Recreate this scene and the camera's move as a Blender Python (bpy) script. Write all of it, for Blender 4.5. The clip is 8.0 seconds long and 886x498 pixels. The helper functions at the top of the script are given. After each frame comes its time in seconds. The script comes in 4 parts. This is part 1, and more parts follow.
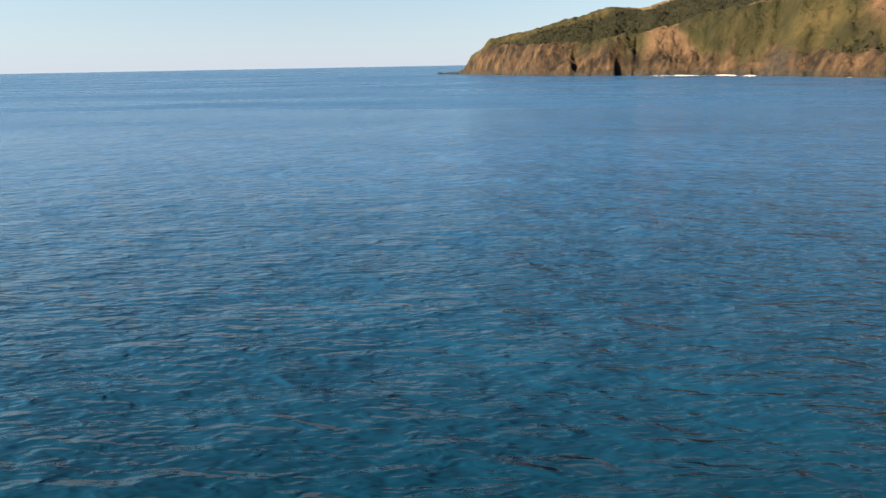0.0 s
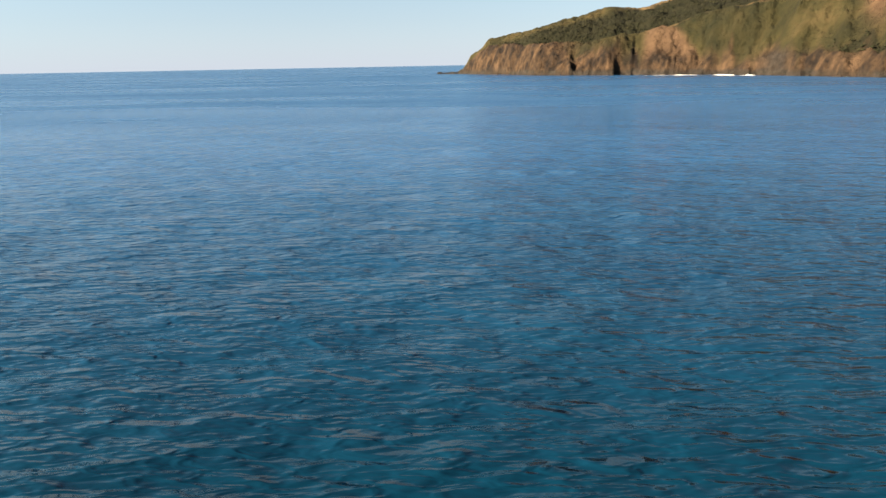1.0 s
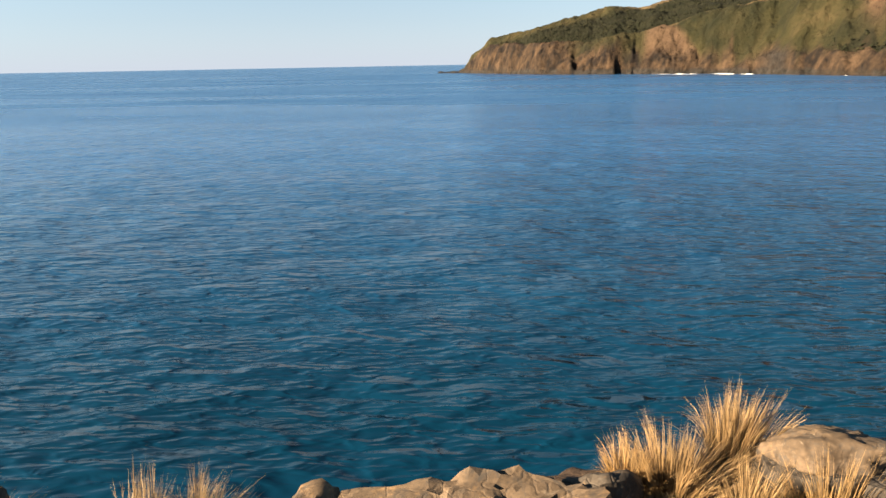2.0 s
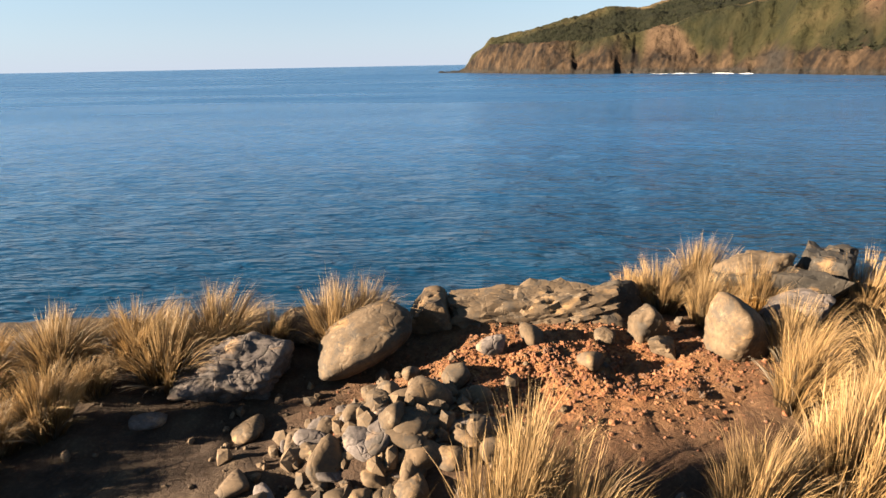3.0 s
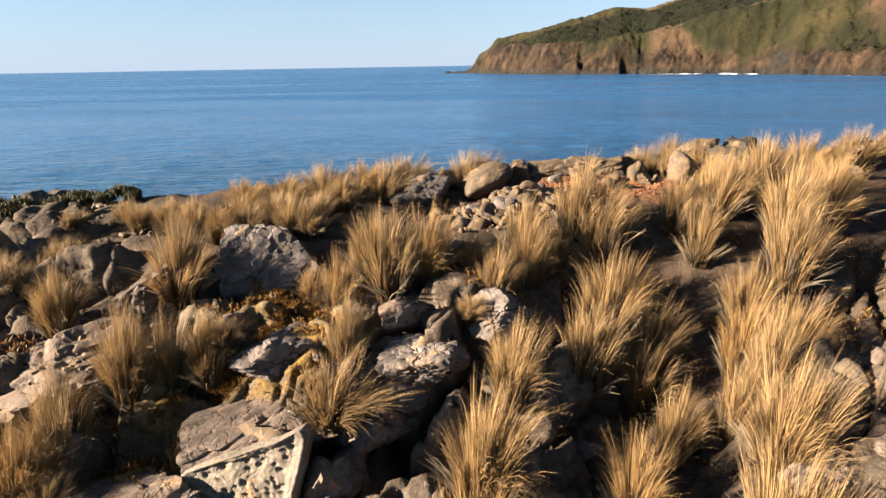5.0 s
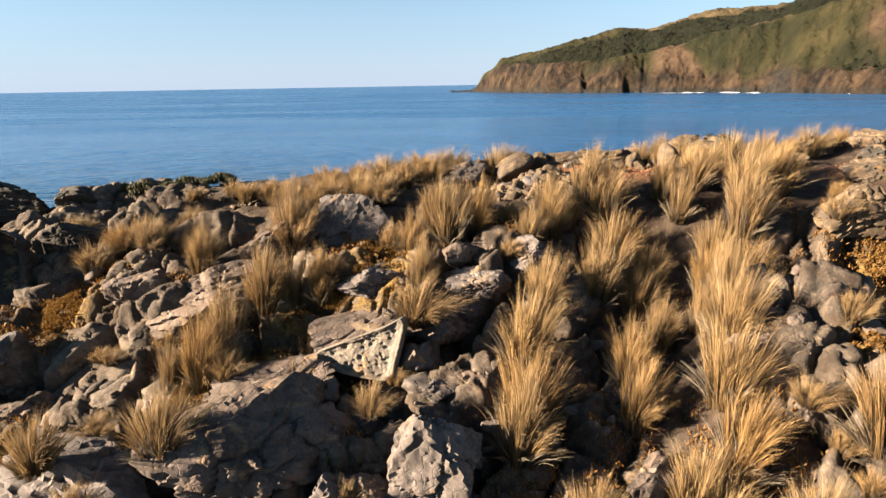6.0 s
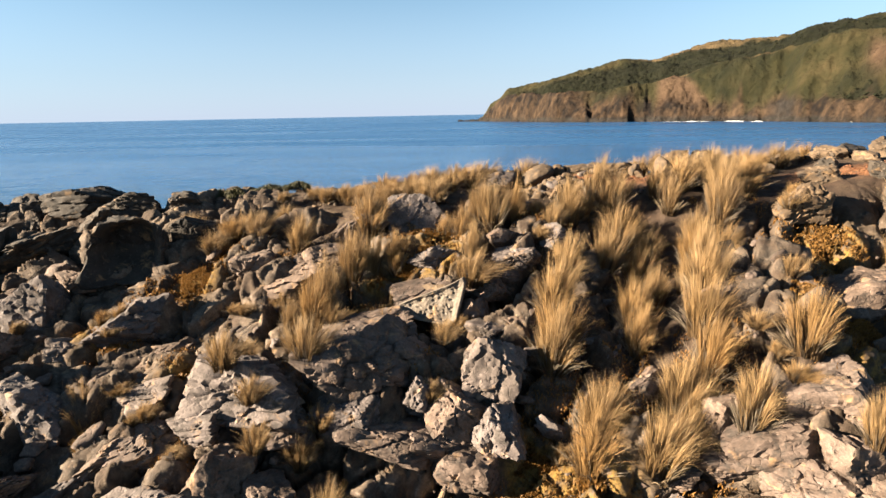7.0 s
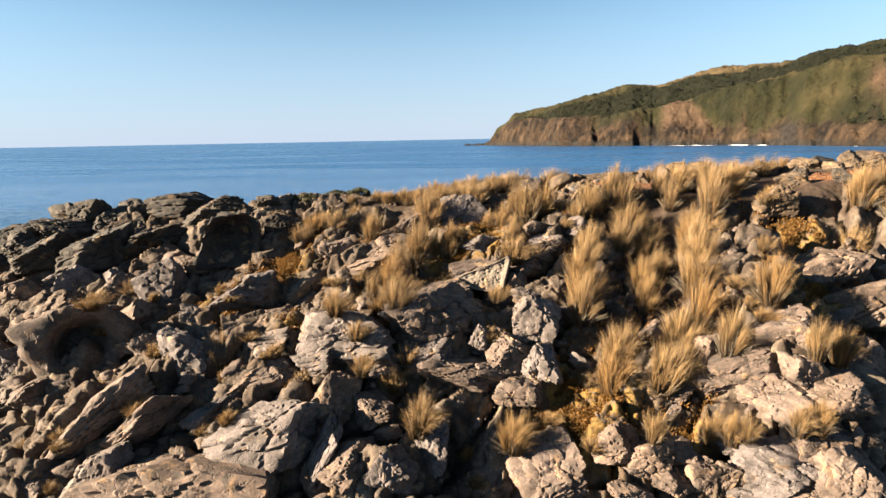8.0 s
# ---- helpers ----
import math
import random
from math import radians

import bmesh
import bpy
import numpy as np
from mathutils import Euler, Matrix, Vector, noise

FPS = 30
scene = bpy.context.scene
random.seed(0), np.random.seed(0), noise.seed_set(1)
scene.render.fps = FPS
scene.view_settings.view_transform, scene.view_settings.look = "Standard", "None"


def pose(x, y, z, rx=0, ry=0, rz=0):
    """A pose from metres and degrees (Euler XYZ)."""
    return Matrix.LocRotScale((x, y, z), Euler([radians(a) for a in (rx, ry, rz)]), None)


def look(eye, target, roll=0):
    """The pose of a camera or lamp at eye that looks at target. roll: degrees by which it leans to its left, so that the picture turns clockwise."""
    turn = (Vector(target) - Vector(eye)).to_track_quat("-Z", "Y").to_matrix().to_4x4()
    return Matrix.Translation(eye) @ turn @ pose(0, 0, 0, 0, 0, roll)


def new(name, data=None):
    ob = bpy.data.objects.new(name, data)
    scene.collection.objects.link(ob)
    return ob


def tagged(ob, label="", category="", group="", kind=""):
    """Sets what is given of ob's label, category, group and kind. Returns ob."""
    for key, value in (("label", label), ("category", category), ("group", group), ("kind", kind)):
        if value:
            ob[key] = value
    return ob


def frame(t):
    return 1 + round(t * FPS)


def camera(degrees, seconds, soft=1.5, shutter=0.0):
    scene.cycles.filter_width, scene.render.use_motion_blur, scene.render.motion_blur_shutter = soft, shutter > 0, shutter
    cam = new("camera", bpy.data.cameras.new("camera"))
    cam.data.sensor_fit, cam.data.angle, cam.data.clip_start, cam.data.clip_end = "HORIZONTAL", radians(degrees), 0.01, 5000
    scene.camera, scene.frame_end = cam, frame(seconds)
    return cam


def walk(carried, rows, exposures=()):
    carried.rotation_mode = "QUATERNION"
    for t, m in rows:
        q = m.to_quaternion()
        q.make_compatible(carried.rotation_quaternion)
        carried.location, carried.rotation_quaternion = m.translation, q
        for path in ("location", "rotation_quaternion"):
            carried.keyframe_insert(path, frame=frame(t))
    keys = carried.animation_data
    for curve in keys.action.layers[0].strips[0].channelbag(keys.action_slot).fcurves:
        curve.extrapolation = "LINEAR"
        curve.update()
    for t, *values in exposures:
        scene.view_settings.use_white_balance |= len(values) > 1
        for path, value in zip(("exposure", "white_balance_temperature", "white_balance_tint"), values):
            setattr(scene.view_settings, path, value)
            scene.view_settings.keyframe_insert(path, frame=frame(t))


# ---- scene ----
cam = camera(78.0, 8.0)

PATH = [
    (0, (0.95, 3.2, 12.38), (0.925, 5.094, 11.74), -1.1),
    (0.5, (0.535, 1.93, 12.22), (0.512, 3.824, 11.58), -1.1),
    (1, (0.115, 0.62, 12.04), (0.093, 2.514, 11.4), -1.1),
    (2.5, (-1.192, -3.564, 11.441), (-1.216, -1.67, 10.799), -1.1),
    (3, (-1.623, -4.973, 11.201), (-1.646, -3.079, 10.56), -1.1),
    (3.5, (-2.027, -6.337, 10.976), (-2.052, -4.442, 10.335), -1.0),
    (4, (-2.445, -7.844, 10.793), (-2.474, -5.949, 10.154), -1.0),
    (4.5, (-2.833, -9.259, 10.693), (-2.868, -7.364, 10.054), -1.0),
    (5, (-3.279, -10.843, 10.599), (-3.318, -8.948, 9.961), -1.0),
    (6.5, (-4.515, -15.734, 10.368), (-4.58, -13.805, 9.842), -1.05),
    (7, (-5.003, -17.562, 10.319), (-5.08, -15.622, 9.84), -1.1),
    (7.5, (-5.517, -19.367, 10.201), (-5.606, -17.417, 9.763), -1.1),
    (8, (-6.158, -21.344, 10.087), (-6.256, -19.386, 9.691), -1.1),
]
walk(cam, [(t, look(eye, target, roll)) for t, eye, target, roll in PATH], [(0.0, 3.14, 6550, 10), (2.5, 3.12, 6400, 11), (4.5, 3.12, 5900, 10), (8.0, 3.14, 5980, 9.5)])

# ---- light ----
SUN_FROM = Vector((-1.0, -0.26, 0.0)).normalized()
SUN_UP = radians(17.0)

world = bpy.data.worlds.new("sky")
scene.world = world
world.use_nodes = True
wt = world.node_tree
wt.nodes.clear()
sky = wt.nodes.new("ShaderNodeTexSky")
sky.sky_type = "NISHITA"
sky.sun_disc = False
sky.sun_elevation = SUN_UP
sky.sun_rotation = math.atan2(SUN_FROM.x, SUN_FROM.y)
sky.air_density, sky.dust_density, sky.ozone_density = 1.0, 0.0, 3.0
bg = wt.nodes.new("ShaderNodeBackground")
bg.inputs["Strength"].default_value = 0.0186
wout = wt.nodes.new("ShaderNodeOutputWorld")
pale = wt.nodes.new("ShaderNodeHueSaturation")
pale.inputs["Saturation"].default_value = 0.72
haze = wt.nodes.new("ShaderNodeMix")
haze.data_type, haze.blend_type = "RGBA", "MULTIPLY"
haze.inputs[0].default_value = 1.0
haze.inputs[7].default_value = (0.82, 1.02, 1.03, 1)
wt.links.new(sky.outputs[0], pale.inputs["Color"])
wt.links.new(pale.outputs[0], haze.inputs[6])
# pale lilac haze low over the sea
where = wt.nodes.new("ShaderNodeTexCoord")
split = wt.nodes.new("ShaderNodeSeparateXYZ")
low_air = wt.nodes.new("ShaderNodeMapRange")
low_air.inputs["From Max"].default_value = 0.22
low_air.inputs["To Min"].default_value, low_air.inputs["To Max"].default_value = 0.85, 0.0
mist = wt.nodes.new("ShaderNodeMix")
mist.data_type = "RGBA"
mist.inputs[7].default_value = (3.95, 4.3, 5.15, 1)
wt.links.new(where.outputs["Generated"], split.inputs[0])
wt.links.new(split.outputs["Z"], low_air.inputs["Value"])
wt.links.new(low_air.outputs[0], mist.inputs[0])
wt.links.new(haze.outputs[2], mist.inputs[6])
wt.links.new(mist.outputs[2], bg.inputs["Color"])
wt.links.new(bg.outputs[0], wout.inputs["Surface"])

sun_data = bpy.data.lights.new("sun", "SUN")
sun_data.energy, sun_data.angle, sun_data.color = 5.0, radians(0.55), (1.0, 0.775, 0.52)
sun = new("sun", sun_data)
sun_way = SUN_FROM * math.cos(SUN_UP) + Vector((0, 0, math.sin(SUN_UP)))
sun.matrix_world = look(sun_way * 200, (0, 0, 0))


# ---- noise on arrays ----
def hashed(ix, iy, k):
    """Even random numbers in 0..1 for whole-number cells."""
    n = (ix.astype(np.int64) * 374761393 + iy.astype(np.int64) * 668265263 + k * 1442695041) & 0xFFFFFFFF
    n = ((n ^ (n >> 13)) * 1274126177) & 0xFFFFFFFF
    n = ((n ^ (n >> 16)) * 2246822519) & 0xFFFFFFFF
    return ((n ^ (n >> 15)) & 0xFFFFFF) / float(0x1000000)


def smooth_noise(x, y, k):
    ix, iy = np.floor(x), np.floor(y)
    fx, fy = x - ix, y - iy
    fx, fy = fx * fx * fx * (fx * (6 * fx - 15) + 10), fy * fy * fy * (fy * (6 * fy - 15) + 10)
    a, b = hashed(ix, iy, k), hashed(ix + 1, iy, k)
    c, d = hashed(ix, iy + 1, k), hashed(ix + 1, iy + 1, k)
    return (a + (b - a) * fx) * (1 - fy) + (c + (d - c) * fx) * fy - 0.5


def fbm(x, y, k, octaves=4, gain=0.5):
    total, amp = 0.0, 1.0
    for i in range(octaves):
        total = total + amp * smooth_noise(x * 2**i + 17.3 * i, y * 2**i - 9.1 * i, k + i)
        amp *= gain
    return total


def blocks(x, y, k):
    """Jointed rock: for each place the gap to the next joint, the block's centre and two random numbers of the block."""
    ix, iy = np.floor(x), np.floor(y)
    f1, f2 = np.full(x.shape, 9.0), np.full(x.shape, 9.0)
    cx, cy, r1, r2 = (np.zeros(x.shape) for _ in range(4))
    for dx in (-1, 0, 1):
        for dy in (-1, 0, 1):
            jx, jy = ix + dx, iy + dy
            px, py = jx + 0.1 + 0.8 * hashed(jx, jy, k), jy + 0.1 + 0.8 * hashed(jx, jy, k + 1)
            d = np.hypot(px - x, py - y)
            near = d < f1
            f2 = np.where(near, f1, np.minimum(f2, d))
            f1 = np.where(near, d, f1)
            cx, cy = np.where(near, px, cx), np.where(near, py, cy)
            r1, r2 = np.where(near, hashed(jx, jy, k + 2), r1), np.where(near, hashed(jx, jy, k + 3), r2)
    return f2 - f1, cx, cy, r1, r2


def soft(a, w):
    return w * np.logaddexp(0, a / w)


def step(a, b, v):
    t = np.clip((v - a) / (b - a), 0, 1)
    return t * t * (3 - 2 * t)


# ---- the lie of the land ----
def brow_y(x):
    """Where the bench breaks off to the open sea."""
    return 1.75 + 0.25 * np.sin(x * 0.9 + 1) + 0.2 * np.sin(x * 0.37)


def ground_z(x, y):
    """The slope without its stones, in metres above the sea."""
    x, y = np.asarray(x, float), np.asarray(y, float)
    t = x / 10
    z = 8.24 + 0.044 * t - 0.302 * t * t - (0.735 + 0.1 * t) * soft(-2.33 - 1.04 * t - y, 0.8)
    z = z - 1.61 * np.exp(-(((x + 0.41) / 1.6) ** 2)) / (1 + np.exp((y + 2.95) / 0.5))
    z = z + 1.98 * np.exp(-(((x - 0.42) / 2.2) ** 2)) / (1 + np.exp((y + 4.5) / 0.8))
    z = z + 0.12 * soft(x - 3.2, 0.6)
    for cx, cy, rx, ry, h in ((-3.2, -3.9, 0.9, 0.7, 0.34), (-3.6, -0.2, 1.4, 0.9, -0.3), (-6.8, -7.0, 1.1, 0.9, 0.4), (1.8, -4.2, 0.7, 0.7, -0.35), (-3.8, -8.7, 0.9, 0.7, -0.3), (-2.15, -0.85, 0.55, 0.4, 0.24), (-0.7, 0.15, 1.0, 0.45, 0.2)):
        z = z + h * np.exp(-(((x - cx) / rx) ** 2) - ((y - cy) / ry) ** 2)
    z = z - 1.5 * np.exp(-(((x + 5.6) / 1.5) ** 2) - ((y + 10.0) / 1.3) ** 2)
    z = z + 0.7 * step(-5.0, -7.5, y) * step(-20.0, -15.0, x)
    return z - 2.0 * soft(y - brow_y(x), 0.12)


def rockiness(x, y):
    """0 on soil, 1 on bare jointed rock."""
    t = x / 10
    r = step(-2.0, -3.6, y + 1.0 * t + 1.3 * fbm(x * 0.5, y * 0.5, 60, 3))
    r = r * (1 - 0.85 * np.exp(-(((x + 0.3) / 1.0) ** 2)) * step(-9.0, -7.6, y))
    r = np.maximum(r, step(-9, -12, x + fbm(x * 0.4, y * 0.4, 61, 2)) * step(-4.0, -1.0, -np.abs(y + 1) + 2))
    return np.clip(np.maximum(r, step(0.0, 0.35, y - brow_y(x))), 0, 1)


def surface_z(x, y):
    """The ground with its joints, ledges and rubble."""
    x, y = np.asarray(x, float), np.asarray(y, float)
    rock = rockiness(x, y) * step(-30, -25, x) * step(18, 13, x)
    wx, wy = x + 0.35 * fbm(x * 1.3, y * 1.3, 5), y + 0.35 * fbm(x * 1.3 + 40, y * 1.3, 9)
    u, v = (0.77 * wx + 0.64 * wy) / 1.6, (-0.64 * wx + 0.77 * wy) / 0.85
    gap, cx, cy, r1, r2 = blocks(u, v, 21)
    tilt = (u - cx) * (r1 - 0.5) * 1.1 + (v - cy) * (r2 - 0.2) * 0.9
    big = 0.6 * (r1 - 0.4) + tilt * 0.9 - 0.6 * np.exp(-((gap / 0.10) ** 2))
    gap2, cx2, cy2, s1, s2 = blocks(u * 2.9 + 7, v * 2.4, 33)
    small = 0.09 * (s1 - 0.5) + 0.15 * ((u * 2.9 + 7 - cx2) * (s1 - 0.5) + (v * 2.4 - cy2) * (s2 - 0.4)) - 0.14 * np.exp(-((gap2 / 0.10) ** 2))
    rough = 0.10 * fbm(x * 2.5, y * 2.5, 70, 4)
    soil = 0.16 * fbm(x * 0.9, y * 0.9, 80, 4) + 0.035 * fbm(x * 6, y * 6, 85, 3)
    heap = np.exp(-(((x + 0.5) / 1.6) ** 2) - ((y - 0.05) / 0.75) ** 2)
    soil = soil + heap * (0.16 * fbm(x * 2.3, y * 2.3, 160, 4) - 0.10 * np.abs(fbm(x * 4.5, y * 4.5, 165, 3)))
    return ground_z(x, y) + rock * (big + small + rough) + (1 - rock) * soil


# ---- materials ----
class Nodes:
    """A node material with a Principled surface."""

    def __init__(self, name, rough=0.85, spec=0.3):
        self.mat = bpy.data.materials.new(name)
        self.mat.use_nodes = True
        self.tree = self.mat.node_tree
        self.tree.nodes.clear()
        self.out = self.add("ShaderNodeOutputMaterial")
        self.bsdf = self.add("ShaderNodeBsdfPrincipled", Roughness=rough)
        self.bsdf.inputs["Specular IOR Level"].default_value = spec
        self.link(self.bsdf.outputs[0], self.out.inputs["Surface"])

    def add(self, kind, **values):
        node = self.tree.nodes.new(kind)
        for key, value in values.items():
            node.inputs[key.replace("_", " ")].default_value = value
        return node

    def link(self, a, b):
        self.tree.links.new(a, b)

    def place(self, scale=(1, 1, 1), turn=0.0, own=False):
        if own:
            source = self.add("ShaderNodeTexCoord").outputs["Object"]
        else:
            source = self.add("ShaderNodeNewGeometry").outputs["Position"]
        m = self.add("ShaderNodeMapping", Scale=scale, Rotation=(0, 0, turn))
        self.link(source, m.inputs["Vector"])
        return m.outputs[0]

    def noise(self, at, scale, detail=4.0, rough=0.55, distort=0.0):
        n = self.add("ShaderNodeTexNoise", Scale=scale, Detail=detail, Roughness=rough, Distortion=distort)
        self.link(at, n.inputs["Vector"])
        return n.outputs["Fac"]

    def cells(self, at, scale, feature="F1"):
        n = self.tree.nodes.new("ShaderNodeTexVoronoi")
        n.feature = feature
        n.inputs["Scale"].default_value = scale
        self.link(at, n.inputs["Vector"])
        return n.outputs["Distance"]

    def ramp(self, fac, *stops):
        n = self.add("ShaderNodeValToRGB")
        while len(n.color_ramp.elements) < len(stops):
            n.color_ramp.elements.new(0.5)
        for e, (at, colour) in zip(n.color_ramp.elements, stops):
            e.position = at
            e.color = (*colour, 1) if isinstance(colour, tuple) else (colour, colour, colour, 1)
        self.link(fac, n.inputs["Fac"])
        return n.outputs["Color"]

    def mix(self, fac, a, b, blend="MIX"):
        n = self.tree.nodes.new("ShaderNodeMix")
        n.data_type, n.blend_type = "RGBA", blend
        for socket, value in ((n.inputs[0], fac), (n.inputs[6], a), (n.inputs[7], b)):
            if isinstance(value, (int, float)):
                socket.default_value = value
            elif isinstance(value, tuple):
                socket.default_value = (*value, 1)
            else:
                self.link(value, socket)
        return n.outputs[2]

    def math(self, kind, a, b=0.5, clamp=False):
        n = self.tree.nodes.new("ShaderNodeMath")
        n.operation, n.use_clamp = kind, clamp
        for socket, value in zip(n.inputs, (a, b)):
            if isinstance(value, (int, float)):
                socket.default_value = value
            else:
                self.link(value, socket)
        return n.outputs[0]

    def mask(self, name):
        n = self.tree.nodes.new("ShaderNodeAttribute")
        n.attribute_name = name
        return n.outputs["Fac"]

    def any_one(self, island=False):
        """A random number for each object, or for each island of a mesh."""
        if island:
            return self.add("ShaderNodeNewGeometry").outputs["Random Per Island"]
        return self.add("ShaderNodeObjectInfo").outputs["Random"]

    def bump(self, height, strength, distance, before=None):
        n = self.add("ShaderNodeBump", Strength=strength, Distance=distance)
        self.link(height, n.inputs["Height"])
        if before is not None:
            self.link(before, n.inputs["Normal"])
        return n.outputs[0]

    def finish(self, colour, normal=None, rough=None):
        if isinstance(colour, tuple):
            self.bsdf.inputs["Base Color"].default_value = (*colour, 1)
        else:
            self.link(colour, self.bsdf.inputs["Base Color"])
        if normal is not None:
            self.link(normal, self.bsdf.inputs["Normal"])
        if rough is not None:
            self.link(rough, self.bsdf.inputs["Roughness"])
        return self.mat


def rock_colour(n, at, dark, mid, pale, lichen, hue=None, stained=True):
    """Weathered lava rock: mottled, with pale lichen and rust stains."""
    base = n.ramp(n.noise(at, 1.7, 6, 0.6), (0.3, dark), (0.5, mid), (0.72, pale))
    fine = n.ramp(n.noise(at, 22, 5, 0.7), (0.3, 0.62), (0.7, 1.25))
    base = n.mix(0.8, base, fine, "MULTIPLY")
    rust = n.ramp(n.noise(at, 2.9, 4, 0.6, 0.6), (0.58, 0.0), (0.72, 0.45))
    base = n.mix(rust, base, (0.36, 0.22, 0.10))
    spots = n.ramp(n.noise(at, 6.5, 6, 0.72, 0.4), (0.58, 0.0), (0.66, 0.7))
    base = n.mix(spots, base, lichen)
    crust = n.ramp(n.noise(at, 3.7, 9, 0.74, 0.5), (0.515, 0.0), (0.60, 0.74 if stained else 0.3))
    base = n.mix(crust, base, (0.035, 0.031, 0.027))
    specks = n.ramp(n.noise(at, 34, 3, 0.6), (0.60, 0.0), (0.68, 0.6 if stained else 0.15))
    base = n.mix(specks, base, (0.03, 0.027, 0.024))
    if hue is not None:
        base = n.mix(0.7, base, n.ramp(hue, (0.0, (0.72, 0.70, 0.68)), (0.5, (1, 1, 1)), (1.0, (1.16, 1.08, 0.96))), "MULTIPLY")
    return base


def joint_lines(n, at):
    """0 along the fine open joints of the rock, 1 on its faces."""
    bent = n.tree.nodes.new("ShaderNodeTexNoise")
    bent.inputs["Scale"].default_value = 3.0
    n.link(at, bent.inputs["Vector"])
    warped = n.tree.nodes.new("ShaderNodeVectorMath")
    warped.operation = "MULTIPLY_ADD"
    n.link(bent.outputs["Color"], warped.inputs[0])
    warped.inputs[1].default_value = (0.9, 0.9, 0.9)
    n.link(at, warped.inputs[2])
    return n.cells(warped.outputs[0], 2.2, "DISTANCE_TO_EDGE")


def rock_relief(n, at, strength=1.0, pitting=1.0):
    bent = n.tree.nodes.new("ShaderNodeTexNoise")
    bent.inputs["Scale"].default_value = 3.0
    n.link(at, bent.inputs["Vector"])
    away = n.tree.nodes.new("ShaderNodeVectorMath")
    away.operation = "MULTIPLY_ADD"
    n.link(bent.outputs["Color"], away.inputs[0])
    away.inputs[1].default_value = (0.25, 0.25, 0.25)
    n.link(at, away.inputs[2])
    pits = n.ramp(n.cells(away.outputs[0], 13), (0.1, 0.0), (0.5, 1.0))
    pitted = n.mix(n.ramp(n.noise(at, 1.3, 2), (0.52, 0.0), (0.64, 1.0)), (1, 1, 1), pits)
    a = n.bump(pitted, min(1.0, 0.35 * strength * pitting), 0.025 * pitting)
    b = n.bump(n.noise(at, 5, 9, 0.62), 0.7 * strength, 0.03, a)
    crack = n.ramp(joint_lines(n, at), (0.0, 0.0), (0.05, 1.0))
    return n.bump(crack, 0.35 * strength, 0.035, b)


def make_rock(name, dark, mid, pale, lichen, relief=1.0, pitting=1.0, stained=True):
    n = Nodes(name, 0.88, 0.25)
    at = n.place()
    warp = n.add("ShaderNodeVectorMath")
    warp.operation = "ADD"
    far = n.add("ShaderNodeCombineXYZ")
    hue = n.any_one()
    n.link(n.math("MULTIPLY", hue, 37.0), far.inputs[0])
    n.link(at, warp.inputs[0])
    n.link(far.outputs[0], warp.inputs[1])
    at = warp.outputs[0]
    return n.finish(rock_colour(n, at, dark, mid, pale, lichen, hue, stained), rock_relief(n, at, relief, pitting))


ROCK = make_rock("weathered_rock", (0.0413, 0.0303, 0.0236), (0.0939, 0.0699, 0.0563), (0.1329, 0.1017, 0.0855), (0.1436, 0.1167, 0.1049))
GREY_ROCK = make_rock("grey_rock", (0.0367, 0.0312, 0.0296), (0.0850, 0.0721, 0.0678), (0.1314, 0.1116, 0.1071), (0.1648, 0.1423, 0.1395))
DARK_ROCK = make_rock("dark_rock", (0.0112, 0.0105, 0.0098), (0.0266, 0.0231, 0.0196), (0.0539, 0.0441, 0.0343), (0.0840, 0.0749, 0.0644))
BROWN_ROCK = make_rock("brown_edge_rock", (0.0327, 0.0229, 0.0143), (0.0741, 0.0524, 0.0329), (0.1179, 0.0839, 0.0543), (0.1574, 0.1235, 0.0879), 0.5)
PALE_ROCK = make_rock("pale_honeycombed_rock", (0.0532, 0.0444, 0.0365), (0.1094, 0.0938, 0.0775), (0.1457, 0.1269, 0.1084), (0.1655, 0.1494, 0.1331), 0.8, 1.6, False)
RED_ROCK = make_rock("red_brown_rubble", (0.0800, 0.0400, 0.0216), (0.1544, 0.0880, 0.0480), (0.2240, 0.1440, 0.0880), (0.2240, 0.1808, 0.1392))


